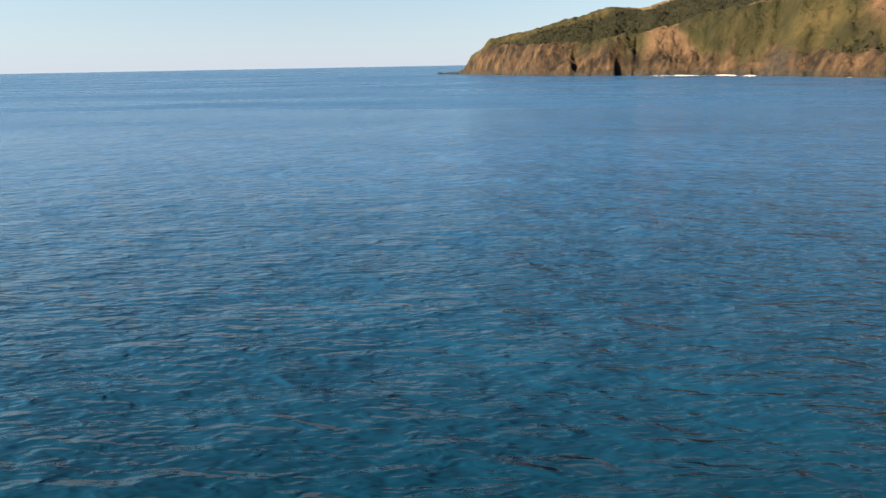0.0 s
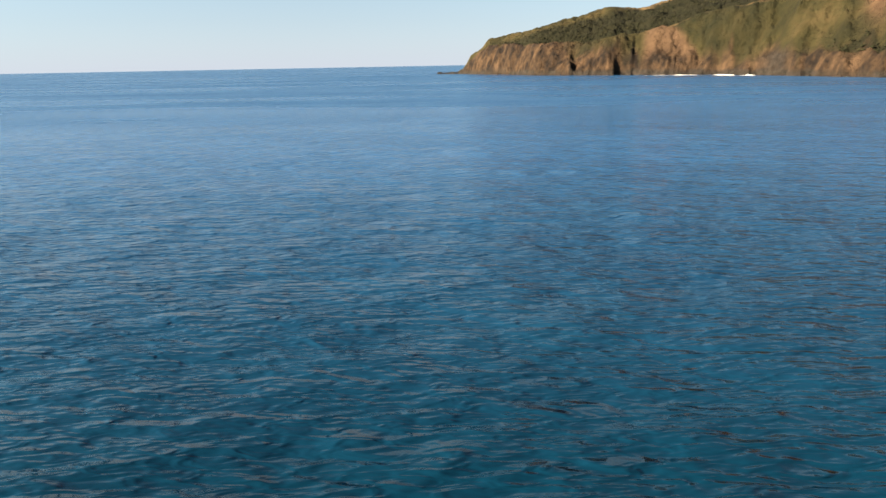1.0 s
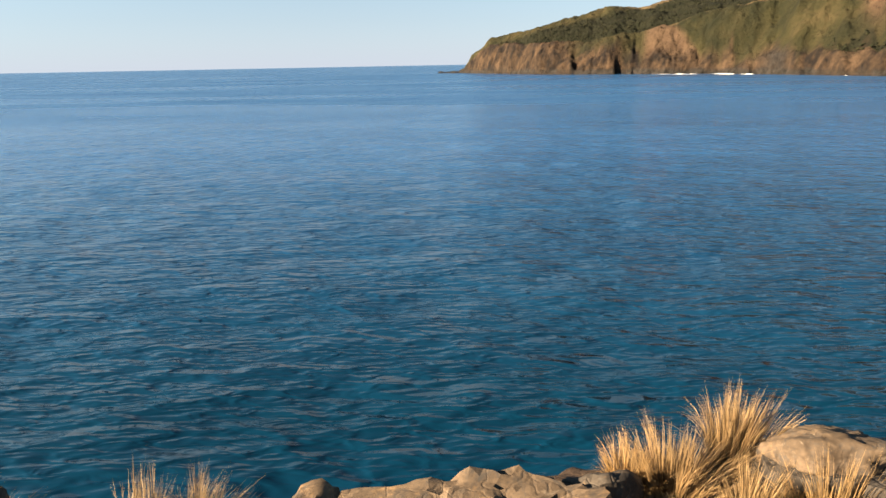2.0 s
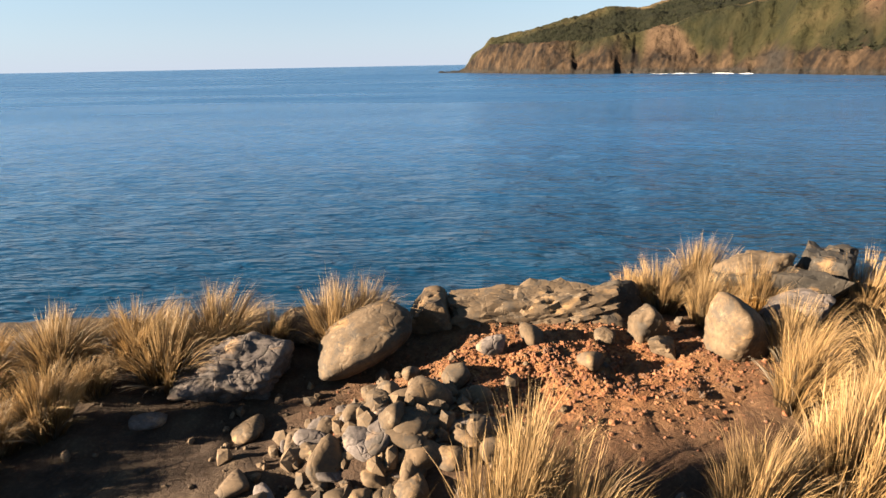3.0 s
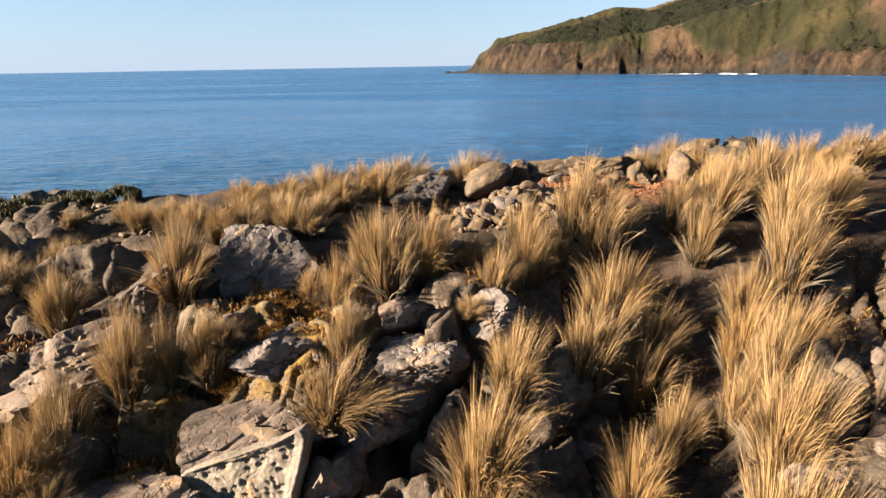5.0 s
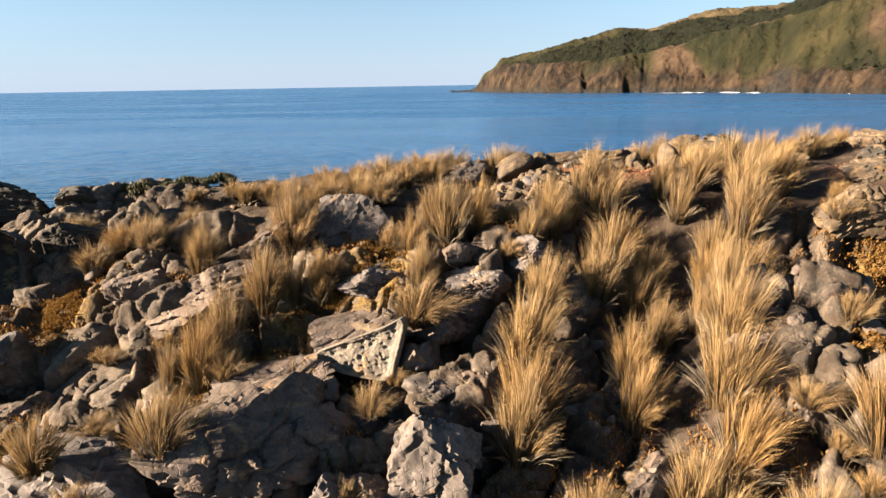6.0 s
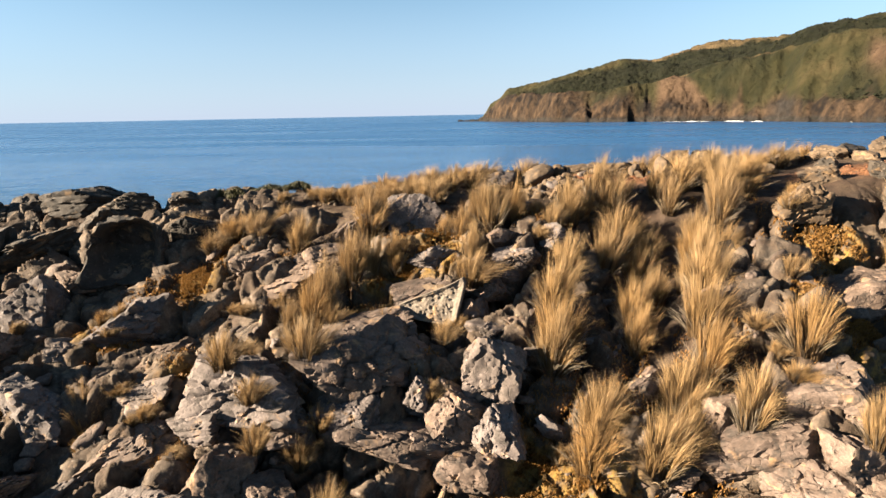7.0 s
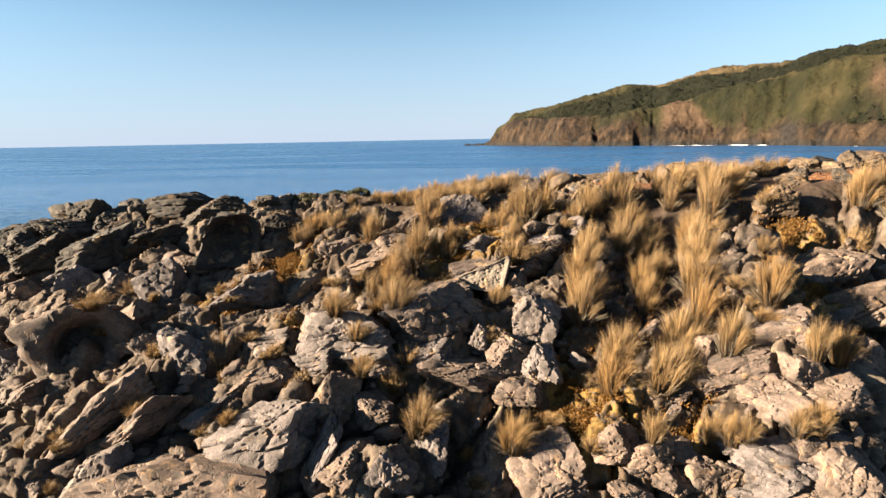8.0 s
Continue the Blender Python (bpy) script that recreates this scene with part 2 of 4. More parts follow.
def make_ground():
    n = Nodes("stony_ground", 0.92, 0.2)
    at = n.place()
    rock = rock_colour(n, at, (0.0371, 0.0287, 0.0231), (0.0917, 0.0714, 0.0539), (0.1596, 0.1246, 0.0931), (0.2072, 0.1778, 0.1491))
    soil = n.ramp(n.noise(at, 3.0, 7, 0.65), (0.3, (0.0198, 0.0133, 0.0097)), (0.5, (0.0405, 0.0266, 0.0178)), (0.7, (0.0693, 0.0508, 0.0327)))
    red = n.ramp(n.noise(at, 9.0, 6, 0.7), (0.3, (0.0679, 0.0277, 0.0126)), (0.5, (0.1635, 0.0744, 0.0301)), (0.7, (0.2426, 0.1332, 0.0639)))
    soil = n.mix(n.mask("red_soil"), soil, red)
    grit = n.ramp(n.cells(at, 26), (0.0, 1.35), (0.5, 0.7))
    soil = n.mix(0.7, soil, grit, "MULTIPLY")
    moss = n.ramp(n.noise(at, 14, 5, 0.7), (0.32, (0.0422, 0.0286, 0.0105)), (0.52, (0.1386, 0.0848, 0.0202)), (0.7, (0.2286, 0.1330, 0.0284)))
    bare = n.math("MULTIPLY", n.mask("rocky"), n.ramp(n.noise(at, 1.1, 5, 0.6), (0.42, 0.25), (0.56, 1.0)))
    colour = n.mix(bare, soil, rock)
    colour = n.mix(n.math("MULTIPLY", n.math("MULTIPLY", n.mask("mossy"), 0.85), n.ramp(n.noise(at, 4, 4), (0.35, 0.0), (0.5, 1.0)), True), colour, moss)
    relief = n.bump(n.noise(at, 18, 8, 0.75), 0.8, 0.035, rock_relief(n, at, 0.8))
    return n.finish(colour, relief)


GROUND = make_ground()


def make_sea():
    n = Nodes("sea_water", 0.12, 0.5)
    n.bsdf.inputs["IOR"].default_value = 1.33
    where = n.add("ShaderNodeSeparateXYZ")
    n.link(n.add("ShaderNodeNewGeometry").outputs["Position"], where.inputs[0])
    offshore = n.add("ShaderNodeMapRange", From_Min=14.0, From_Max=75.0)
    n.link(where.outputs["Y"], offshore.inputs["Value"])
    open_water = n.add("ShaderNodeMapRange", From_Min=12.0, From_Max=200.0, To_Min=0.07, To_Max=0.30)
    n.link(where.outputs["Y"], open_water.inputs["Value"])
    patch = n.noise(n.place((0.03, 0.06, 0.1)), 1.0, 3)
    # base colour by distance: dark teal inshore, several times paler blue offshore
    inshore_teal = n.ramp(patch, (0.35, (0.0007, 0.0129, 0.0298)), (0.65, (0.0010, 0.0178, 0.0390)))
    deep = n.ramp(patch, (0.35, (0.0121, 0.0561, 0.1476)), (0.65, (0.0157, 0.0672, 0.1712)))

    swell = n.noise(n.place((0.10, 0.28, 0.3), 0.16), 1.0, 2, 0.5, 0.3)
    chop = n.math("POWER", n.noise(n.place((0.30, 1.05, 0.5), 0.12), 1.0, 2, 0.5, 0.5), 1.6)
    wavelet = n.math("POWER", n.noise(n.place((0.75, 2.5, 1.0), -0.06), 1.0, 1.5, 0.5, 0.6), 1.6)
    ripple = n.noise(n.place((1.6, 5.6, 3.0), 0.10), 1.0, 1, 0.5)
    a = n.bump(swell, 1.0, 0.5)
    b = n.bump(chop, 1.0, 0.36, a)
    c = n.bump(wavelet, 1.0, 0.18, b)
    d = n.bump(ripple, 1.0, 0.012, c)
    slick = n.ramp(n.noise(n.place((0.004, 0.02, 0.02), 0.1), 1.0, 3), (0.4, 0.75), (0.6, 1.25))
    return n.finish(n.mix(offshore.outputs[0], inshore_teal, deep), d, n.math("MULTIPLY", open_water.outputs[0], slick))


SEA = make_sea()


def make_headland():
    n = Nodes("headland_turf_and_cliff", 0.95, 0.1)
    at = n.place()
    turf = n.ramp(n.noise(at, 0.035, 6, 0.65), (0.32, (0.0081, 0.0097, 0.0046)), (0.5, (0.0194, 0.0184, 0.0076)), (0.68, (0.0378, 0.0306, 0.0143)))
    scrub = n.ramp(n.noise(at, 0.12, 6, 0.7), (0.35, (0.0035, 0.0049, 0.0021)), (0.6, (0.0098, 0.0105, 0.0056)))
    cliff = n.ramp(n.noise(n.place((1, 1, 0.55)), 0.09, 8, 0.7), (0.42, (0.0073, 0.0059, 0.0053)), (0.55, (0.0306, 0.0207, 0.0130)), (0.72, (0.0716, 0.0472, 0.0289)))
    slip = n.ramp(n.noise(at, 0.1, 6, 0.7), (0.35, (0.0326, 0.0211, 0.0137)), (0.6, (0.0632, 0.0422, 0.0259)))
    straw = n.ramp(n.noise(at, 0.05, 4, 0.6), (0.35, (0.0409, 0.0297, 0.0156)), (0.6, (0.0706, 0.0521, 0.0271)))
    black = n.ramp(n.noise(at, 0.3, 6, 0.7), (0.35, (0.0072, 0.0072, 0.0064)), (0.65, (0.0272, 0.0240, 0.0216)))
    c = n.mix(n.mask("scrub"), turf, scrub)
    c = n.mix(n.mask("straw"), c, straw)
    c = n.mix(n.mask("slip"), c, slip)
    c = n.mix(n.mask("cliff"), c, cliff)
    # blackish colour for the wet foot and for the painted cave shade
    c = n.mix(n.mask("wet_and_cave_shade"), c, black)
    return n.finish(c, n.bump(n.noise(at, 0.25, 8, 0.75), 1.0, 3.5, n.bump(n.noise(at, 0.05, 4, 0.6), 0.8, 9.0)))


HEADLAND = make_headland()


def make_scrub():
    n = Nodes("far_scrub", 0.95, 0.1)
    c = n.ramp(n.any_one(True), (0.0, (0.0056, 0.0072, 0.0032)), (0.6, (0.0096, 0.0112, 0.0056)), (1.0, (0.0160, 0.0160, 0.0072)))
    return n.finish(c, n.bump(n.noise(n.place(), 1.5, 5, 0.7), 1.0, 0.6))


SCRUB = make_scrub()


def make_blade(name, low, mid, tip, glow=0.35, strands=False):
    """Dry grass: colour runs along the blade, each blade a little different, and some light shines through."""
    n = Nodes(name, 0.6, 0.25)
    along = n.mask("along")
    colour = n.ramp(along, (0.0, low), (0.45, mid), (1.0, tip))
    colour = n.mix(0.85, colour, n.ramp(n.any_one(True), (0.0, (0.62, 0.60, 0.58)), (0.5, (1, 1, 1)), (1.0, (1.3, 1.22, 1.1))), "MULTIPLY")
    colour = n.mix(0.7, colour, n.ramp(n.any_one(), (0.0, (0.86, 0.84, 0.84)), (0.6, (1, 1, 1)), (1.0, (1.06, 0.94, 0.72))), "MULTIPLY")
    if strands:
        colour = n.mix(0.85, colour, n.ramp(n.mask("tone"), (0.0, (0.34, 0.31, 0.29)), (0.45, (0.95, 0.93, 0.90)), (1.0, (1.36, 1.34, 1.30))), "MULTIPLY")
    shine = n.add("ShaderNodeBsdfTranslucent")
    n.link(colour, shine.inputs["Color"])
    both = n.add("ShaderNodeMixShader", Fac=glow)
    n.finish(colour)
    n.link(n.bsdf.outputs[0], both.inputs[1])
    n.link(shine.outputs[0], both.inputs[2])
    n.link(both.outputs[0], n.out.inputs["Surface"])
    return n.mat


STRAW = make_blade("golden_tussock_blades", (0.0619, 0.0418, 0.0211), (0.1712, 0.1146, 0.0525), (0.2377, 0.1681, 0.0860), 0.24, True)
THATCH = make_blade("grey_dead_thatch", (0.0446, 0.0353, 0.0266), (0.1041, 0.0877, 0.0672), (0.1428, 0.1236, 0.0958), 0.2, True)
CUSHION = make_blade("ochre_cushion_leaves", (0.0360, 0.0208, 0.0076), (0.1222, 0.0659, 0.0170), (0.1902, 0.1040, 0.0269), 0.25)
SHRUB = make_blade("dark_shrub_leaves", (0.0083, 0.0083, 0.0045), (0.0225, 0.0240, 0.0105), (0.0428, 0.0428, 0.0165), 0.15)


def make_foam():
    n = Nodes("surf_foam", 0.8, 0.3)
    at = n.place()
    return n.finish(n.ramp(n.noise(at, 0.4, 4), (0.35, (0.55, 0.6, 0.62)), (0.6, (0.85, 0.86, 0.86))), n.bump(n.noise(at, 1.0, 4), 0.6, 0.4))


FOAM = make_foam()


# ---- mesh helpers ----
def sheet(name, xs, ys, zs, material, masks=(), ob_name=None):
    """A grid of points (2D arrays of x, y and z) as one smooth mesh."""
    rows, cols = xs.shape
    me = bpy.data.meshes.new(name)
    me.vertices.add(rows * cols)
    me.vertices.foreach_set("co", np.stack([xs, ys, zs], -1).astype(np.float32).ravel())
    i = np.arange(rows * cols).reshape(rows, cols)
    quads = np.stack([i[:-1, :-1], i[:-1, 1:], i[1:, 1:], i[1:, :-1]], -1).reshape(-1, 4)
    me.loops.add(quads.size)
    me.loops.foreach_set("vertex_index", quads.ravel())
    me.polygons.add(len(quads))
    me.polygons.foreach_set("loop_start", np.arange(len(quads)) * 4)
    me.polygons.foreach_set("use_smooth", np.ones(len(quads), bool))
    for key, values in masks:
        me.attributes.new(key, "FLOAT", "POINT").data.foreach_set("value", np.asarray(values, np.float32).ravel())
    me.materials.append(material)
    me.update(calc_edges=True)
    me.validate()
    return me


def part(name, me, parent=None, label=""):
    ob = new(name, me)
    if parent is not None:
        ob.parent = parent
    return tagged(ob, label)


# ---- ground ----
def axis(*runs):
    """Coordinates along a line: runs of (start, end, spacing)."""
    return np.concatenate([np.arange(a, b, s) for a, b, s in runs])


def spot(x, y, cx, cy, rx, ry):
    d = ((x - cx) / rx) ** 2 + ((y - cy) / ry) ** 2
    return np.exp(-d) if np.isscalar(d) else np.exp(-np.clip(d, 0, 50))


MOSSY = [(3.95, -4.3, 0.74, 0.51), (4.02, -5.49, 0.6, 0.37), (-3.31, -9.51, 0.9, 0.76), (2.8, -7.34, 0.63, 0.42), (-3.87, -9.71, 0.65, 0.59), (-12.13, -3.86, 0.51, 0.42), (-14.2, -5.18, 0.55, 0.44), (-7.21, -5.38, 0.63, 0.27), (-5.71, -3.07, 0.68, 0.27), (-7.38, -5.23, 0.43, 0.22), (-6.57, -4.1, 0.42, 0.25), (-5.6, -3.69, 0.62, 0.34), (-12.18, -3.71, 0.48, 0.38), (-13.65, -5.12, 0.44, 0.41), (-8.18, -5.98, 0.48, 0.3), (-5.57, -7.62, 0.29, 0.21), (-11.07, -6.84, 0.38, 0.24), (-7.25, -4.47, 0.3, 0.22), (2.15, -6.53, 0.37, 0.28), (-3.43, -9.3, 0.9, 0.55), (-2.6, -9.1, 0.45, 0.3), (-3.82, -8.55, 0.42, 0.35), (2.16, -8.1, 0.45, 0.3), (-1.15, -9.85, 0.4, 0.3), (-5.65, -4.2, 0.5, 0.25)]


def build_ground():
    gx = axis((-120, -40, 8), (-40, -25, 0.8), (-25, 9.5, 0.055), (9.5, 18, 0.12), (18, 60, 3), (60, 121, 12))
    gy = axis((-40, -18, 1.2), (-18, -11, 0.14), (-11, 3.2, 0.055), (3.2, 7, 0.3))
    x, y = np.meshgrid(gx, gy)
    low = ground_z(x, y)
    proud = surface_z(x, y) - low
    e = 0.3
    gx, gy = (ground_z(x + e, y) - ground_z(x - e, y)) / (2 * e), (ground_z(x, y + e) - ground_z(x, y - e)) / (2 * e)
    size = np.sqrt(1 + gx**2 + gy**2)
    mossy = np.clip(sum(spot(x, y, *m) for m in MOSSY), 0, 1)
    red = np.clip(spot(x, y, -0.4, 0.0, 1.7, 0.95) + spot(x, y, 7, -1.2, 2, 0.5), 0, 1)
    rocky = rockiness(x, y)
    x, y, z = x - proud * gx / size, y - proud * gy / size, np.maximum(low + proud / size, -4.0)
    me = sheet("ground", x, y, z, GROUND, (("rocky", rocky), ("red_soil", np.clip(red * 1.4, 0, 1)), ("mossy", np.clip(mossy * 1.5, 0, 1))))
    tagged(new("ground", me), "jointed grey-tan rock slope with brown soil bench", "ground", kind="structure")


build_ground()


# ---- sea ----
def build_sea():
    d = np.concatenate([np.linspace(-3000, -60, 30), np.linspace(-50, 2, 20), 2 + 4998 * (np.linspace(0.002, 1, 420) ** 3.2)])
    u = np.linspace(-1, 1, 360)
    wide = np.where(d > 0, 1.5 * d + 60, 1.5 * np.abs(d) + 60)
    x, y = u[None, :] * wide[:, None], np.repeat(d[:, None], 360, 1)
    fade = np.exp(-np.clip(d, 0, None) / 90)[:, None] * (d > -20)[:, None]
    a, c = math.cos(0.16), math.sin(0.16)
    along, across = a * x + c * y, -c * x + a * y
    z = fade * (0.30 * fbm(along * 0.10, across * 0.30, 101, 3) + 0.22 * fbm(along * 0.30, across * 0.75, 111, 2))
    tagged(new("water", sheet("water", x, y, z, SEA)), "deep blue sea with small wind waves", "sea", kind="structure")


build_sea()


# ---- headland across the bay ----
def build_headland():
    s = np.concatenate([np.linspace(-0.07, 0.1, 90), np.linspace(0.102, 1.0, 420), np.linspace(1.01, 1.5, 50)])[None, :]
    d = np.concatenate([np.linspace(-6, 90, 170), np.linspace(91.5, 300, 110), np.linspace(305, 700, 30)])[:, None]
    s, d = np.broadcast_arrays(s, d)
    ks = [-0.07, 0.0, 0.055, 0.2, 0.34, 0.48, 0.62, 0.76, 1.0, 1.5]
    ax = np.interp(s, ks, [-12, 15, 39, 90, 135, 176, 213, 235, 255, 270])
    ay = np.interp(s, ks, [730, 714, 659, 557, 508, 479, 453, 411, 329, 150])
    fan = np.interp(s, [0, 1, 1.5], [0.03, 0.69, 1.2])
    size = np.hypot(fan, 1)
    bays = 9 * fbm(s * 16, s * 0 + 3, 201, 4) * step(0.02, 0.12, s)
    x, y = ax + fan / size * (d + bays), ay + (d + bays) / size
    kh = [-0.07, -0.012, 0.0, 0.012, 0.033, 0.08, 0.2, 0.31, 0.42, 0.59, 0.73, 0.83, 1.0, 1.5]
    back = np.interp(s, kh, [2.2, 2.6, 3, 5, 21, 39, 48.7, 60.9, 67.8, 77.5, 74, 80, 86, 105])
    front = np.interp(s, kh, [2.0, 2.3, 2.6, 4, 18, 32, 31, 32, 36.5, 50, 58, 63, 68, 82])
    d_front = np.interp(s, kh, [5, 6, 8, 14, 18, 22, 25, 30, 36, 46, 52, 60, 78, 90])
    d_back = d_front + np.interp(s, kh, [5, 8, 10, 14, 20, 30, 75, 95, 110, 105, 108, 110, 105, 120])
    foot = np.minimum(front * 0.55, 15 + 5 * fbm(s * 22, s * 0, 220, 3))
    gully = fbm(x * 0.022 + 0.008 * y, y * 0.012, 230, 5)
    ribs = 0.5 * fbm(x * 0.11, y * 0.11, 260, 4)
    warp = d + 12 * fbm(x * 0.04, y * 0.04, 262, 4) + 3 * ribs
    z = foot * step(-0.05, 0.16, warp / 60) + (front - foot) * step(0.12, 1.0, warp / d_front)
    z = z + (back - front) * step(0, 1, (d - d_front - 8) / np.maximum(d_back - d_front - 8, 1))
    dip = np.exp(-(((d - d_front - 20) / 13) ** 2)) * step(0.1, 0.25, s)
    z = z - 12 * dip + 15 * gully * step(10, 40, d) * step(0.1, 0.5, s) * step(0, 30, np.abs(d - d_front)) + 2.2 * fbm(x * 0.10, y * 0.10, 250, 4) * step(2, 10, d)
    z = z - 0.12 * np.clip(d - d_back - 10, 0, None)
    z = np.where(d < 0, -2.0, z - 0.6) + 1.2 * fbm(x * 0.2, y * 0.2, 255, 3)
    uneven = 10 * fbm(s * 40, d * 0.05, 270, 3)
    in_cliff = np.clip(step(22, 8, d + uneven) + step(0.36, 0.2, s + 0.1 * gully) * step(4, -2, d - d_front + 0.6 * uneven), 0, 1)
    wedge = step(0.012, -0.012, np.abs(s - 0.52 + 0.05 * step(0, 45, d)) - 0.09 * (1 - d / 52)) * step(0, 4, d) * step(52, 46, d)
    slip = np.clip(wedge + spot(s, d, 0.955, 46, 0.02, 12) * 1.4, 0, 1)
    scrub = step(2, 14, d - d_front + uneven) * step(-18, -30, d - d_back + 0.8 * uneven) * step(0.05, 0.10, s)
    scrub = np.clip(scrub + 0.4 * step(0.02, 0.2, gully) * step(0.45, 0.6, s) + step(0.84, 0.95, s) * step(28, 22, d + uneven) * step(8, 12, d), 0, 1)
    straw = np.clip(step(-30, -18, d - d_back + 0.8 * uneven) * step(0.36, 0.44, s) * (1 - step(0.70, 0.78, s)) + 0.8 * step(6, 1, np.abs(d - d_front + 1 + 0.2 * uneven)) * step(0.4, 0.5, s) * step(0.8, 0.7, s), 0, 1)
    # wet rock along the waterline, plus a cave's shade painted as a dark patch
    dark = np.clip(step(5.5, 2.5, z + uneven * 0.2) + spot(s, d, 0.755, 8, 0.03, 7), 0, 1)
    masks = (("cliff", in_cliff), ("slip", slip), ("scrub", scrub), ("straw", straw), ("wet_and_cave_shade", dark))
    tagged(new("headland", sheet("headland", x, y, z, HEADLAND, masks)), "steep grassy headland with tan sea cliffs", "headland", kind="structure")
    # bushes in the folds and along the skyline
    rng = np.random.default_rng(77)
    bm = bmesh.new()
    bmesh.ops.create_icosphere(bm, subdivisions=1, radius=1)
    base = np.array([v.co[:] for v in bm.verts])
    faces = np.array([[v.index for v in f.verts] for f in bm.faces])
    bm.free()
    likely = (scrub > 0.6) & (s > 0.1) & (s < 1.05)
    rim = (np.abs(d - d_back) < 6) & (s > 0.5) & (s < 1.05)
    rows, cols = np.nonzero(likely | rim)
    pick = rng.choice(len(rows), 2600, replace=False)
    verts, polys = [], []
    for i, k in enumerate(pick):
        r, c = rows[k], cols[k]
        size = rng.uniform(0.35, 1.1) * (1 if likely[r, c] else 0.8)
        q = base * rng.uniform(0.6, 1.3, (len(base), 1)) * (size, size, size * 0.8)
        verts.append(q + (x[r, c] + rng.normal(), y[r, c] + rng.normal(), z[r, c] + 0.3 * size))
        polys.append(faces + i * len(base))
    me = bpy.data.meshes.new("scrub")
    me.from_pydata(np.concatenate(verts).tolist(), [], np.concatenate(polys).tolist())
    me.materials.append(SCRUB)
    tagged(new("scrub", me), "dark scrub bushes on the far hillside", "scrub", kind="stuff")
    # surf along its foot
    u = np.linspace(0.34, 1.1, 260)
    cx, cy = np.interp(u, ks, [-12, 15, 39, 90, 135, 176, 213, 235, 255, 270]), np.interp(u, ks, [730, 714, 659, 557, 508, 479, 453, 411, 329, 150])
    wide = np.clip(0.1 + 3.2 * fbm(u * 30, u * 0, 290, 3), 0.0, 1.6) * step(0.42, 0.6, u)
    off = -2.0 + 9 * fbm(u * 16, u * 0 + 3, 201, 4)
    rows = np.array([0.0, 0.5, 1.0])[:, None]
    ny = off[None, :] - rows * wide[None, :] - 0.5
    zz = 0.12 + 0.35 * np.sin(np.pi * rows) * np.clip(wide, 0, 1)[None, :]
    tagged(new("surf", sheet("surf", np.broadcast_to(cx, ny.shape) - 0.2 * ny * 0, cy[None, :] + ny, zz, FOAM)), "thin line of white surf along the cliffs", "surf", kind="stuff")


build_headland()


# ---- stones ----
def rock_mesh(seed, material, detail=4, sides=11, square=20.0, rough=0.07, hollow=None, flat=0.0, crack=0.05, broken=0.09):
    """A weathered stone within a box of 1 x 1 x 1: random flat faces with worn edges, dents and open joints. hollow: (way, depth, spread) of a cave in it."""
    rng = np.random.default_rng(seed)
    bm = bmesh.new()
    bmesh.ops.create_icosphere(bm, subdivisions=detail, radius=1)
    p = np.array([v.co[:] for v in bm.verts])
    n = rng.normal(size=(sides, 3))
    n /= np.linalg.norm(n, axis=1)[:, None]
    n = np.concatenate([n, np.eye(3), -np.eye(3)])
    h = np.concatenate([rng.uniform(0.55, 0.92, sides), np.full(6, 1.0)])
    square *= 1.7
    bed = rng.normal(size=3) * (1, 1, 2)
    bed /= np.linalg.norm(bed)
    if flat:
        h[sides + 2] = flat
    reach = (np.clip(p @ n.T, 0, None) / h) ** square
    r = reach.sum(1) ** (-1 / square)
    q = p * r[:, None]
    off = np.zeros(len(q))
    shift = Vector(rng.uniform(-50, 50, 3))
    for i, co in enumerate(q):
        v = Vector(co) + shift
        big = noise.fractal(v * 1.6, 0.9, 2.1, 4)
        layer = (co @ bed) * 3.2 + 0.5 * big
        ledge = abs((layer % 1.0) - 0.35)
        w = v + Vector(bed * (co @ bed) * 0.9)
        near, at = noise.voronoi(w * 1.35)
        joint = math.exp(-(((near[1] - near[0]) / 0.06) ** 2))
        shift_out = noise.noise(at[0] * 13.7) + 0.8 * (w * 1.35 - at[0]).dot(Vector((noise.noise(at[0] * 5.1), noise.noise(at[0] * 7.9), noise.noise(at[0] * 3.3))))
        near, at = noise.voronoi(w * 3.1 + Vector((9, 4, 2)))
        joint += 0.4 * math.exp(-(((near[1] - near[0]) / 0.08) ** 2))
        shift_out += 0.55 * noise.noise(at[0] * 11.3)
        off[i] = rough * big + 0.5 * rough * noise.fractal(v * 5, 0.7, 2.0, 4) + 0.03 * ledge - crack * joint + broken * shift_out
    q = q + p * off[:, None]
    if hollow:
        way = np.array(hollow[0]) / np.linalg.norm(hollow[0])
        bowl = np.exp(-(((1 - p @ way) / hollow[2]) ** 2))
        q = q - way * (bowl * hollow[1])[:, None]
    low, high = q.min(0), q.max(0)
    q = (q - (low + high) / 2) / (high - low)
    for v, co in zip(bm.verts, q):
        v.co = co
    for f in bm.faces:
        f.smooth = True
    me = bpy.data.meshes.new("stone")
    bm.to_mesh(me)
    bm.free()
    me.materials.append(material)
    if square > 20:
        me.set_sharp_from_angle(angle=radians(32))
    return me


def set_stone(name, me, x, y, size, turn=(0, 0, 0), sink=0.3, label="", category="rock", group=""):
    """A stone of that size (x, y, z) bedded in the ground."""
    ob = new(name, me)
    z = float(ground_z(x, y)) + size[2] * (0.5 - sink)
    ob.matrix_world = pose(x, y, z, *turn) @ Matrix.Diagonal((*size, 1))
    return tagged(ob, label, category, group)


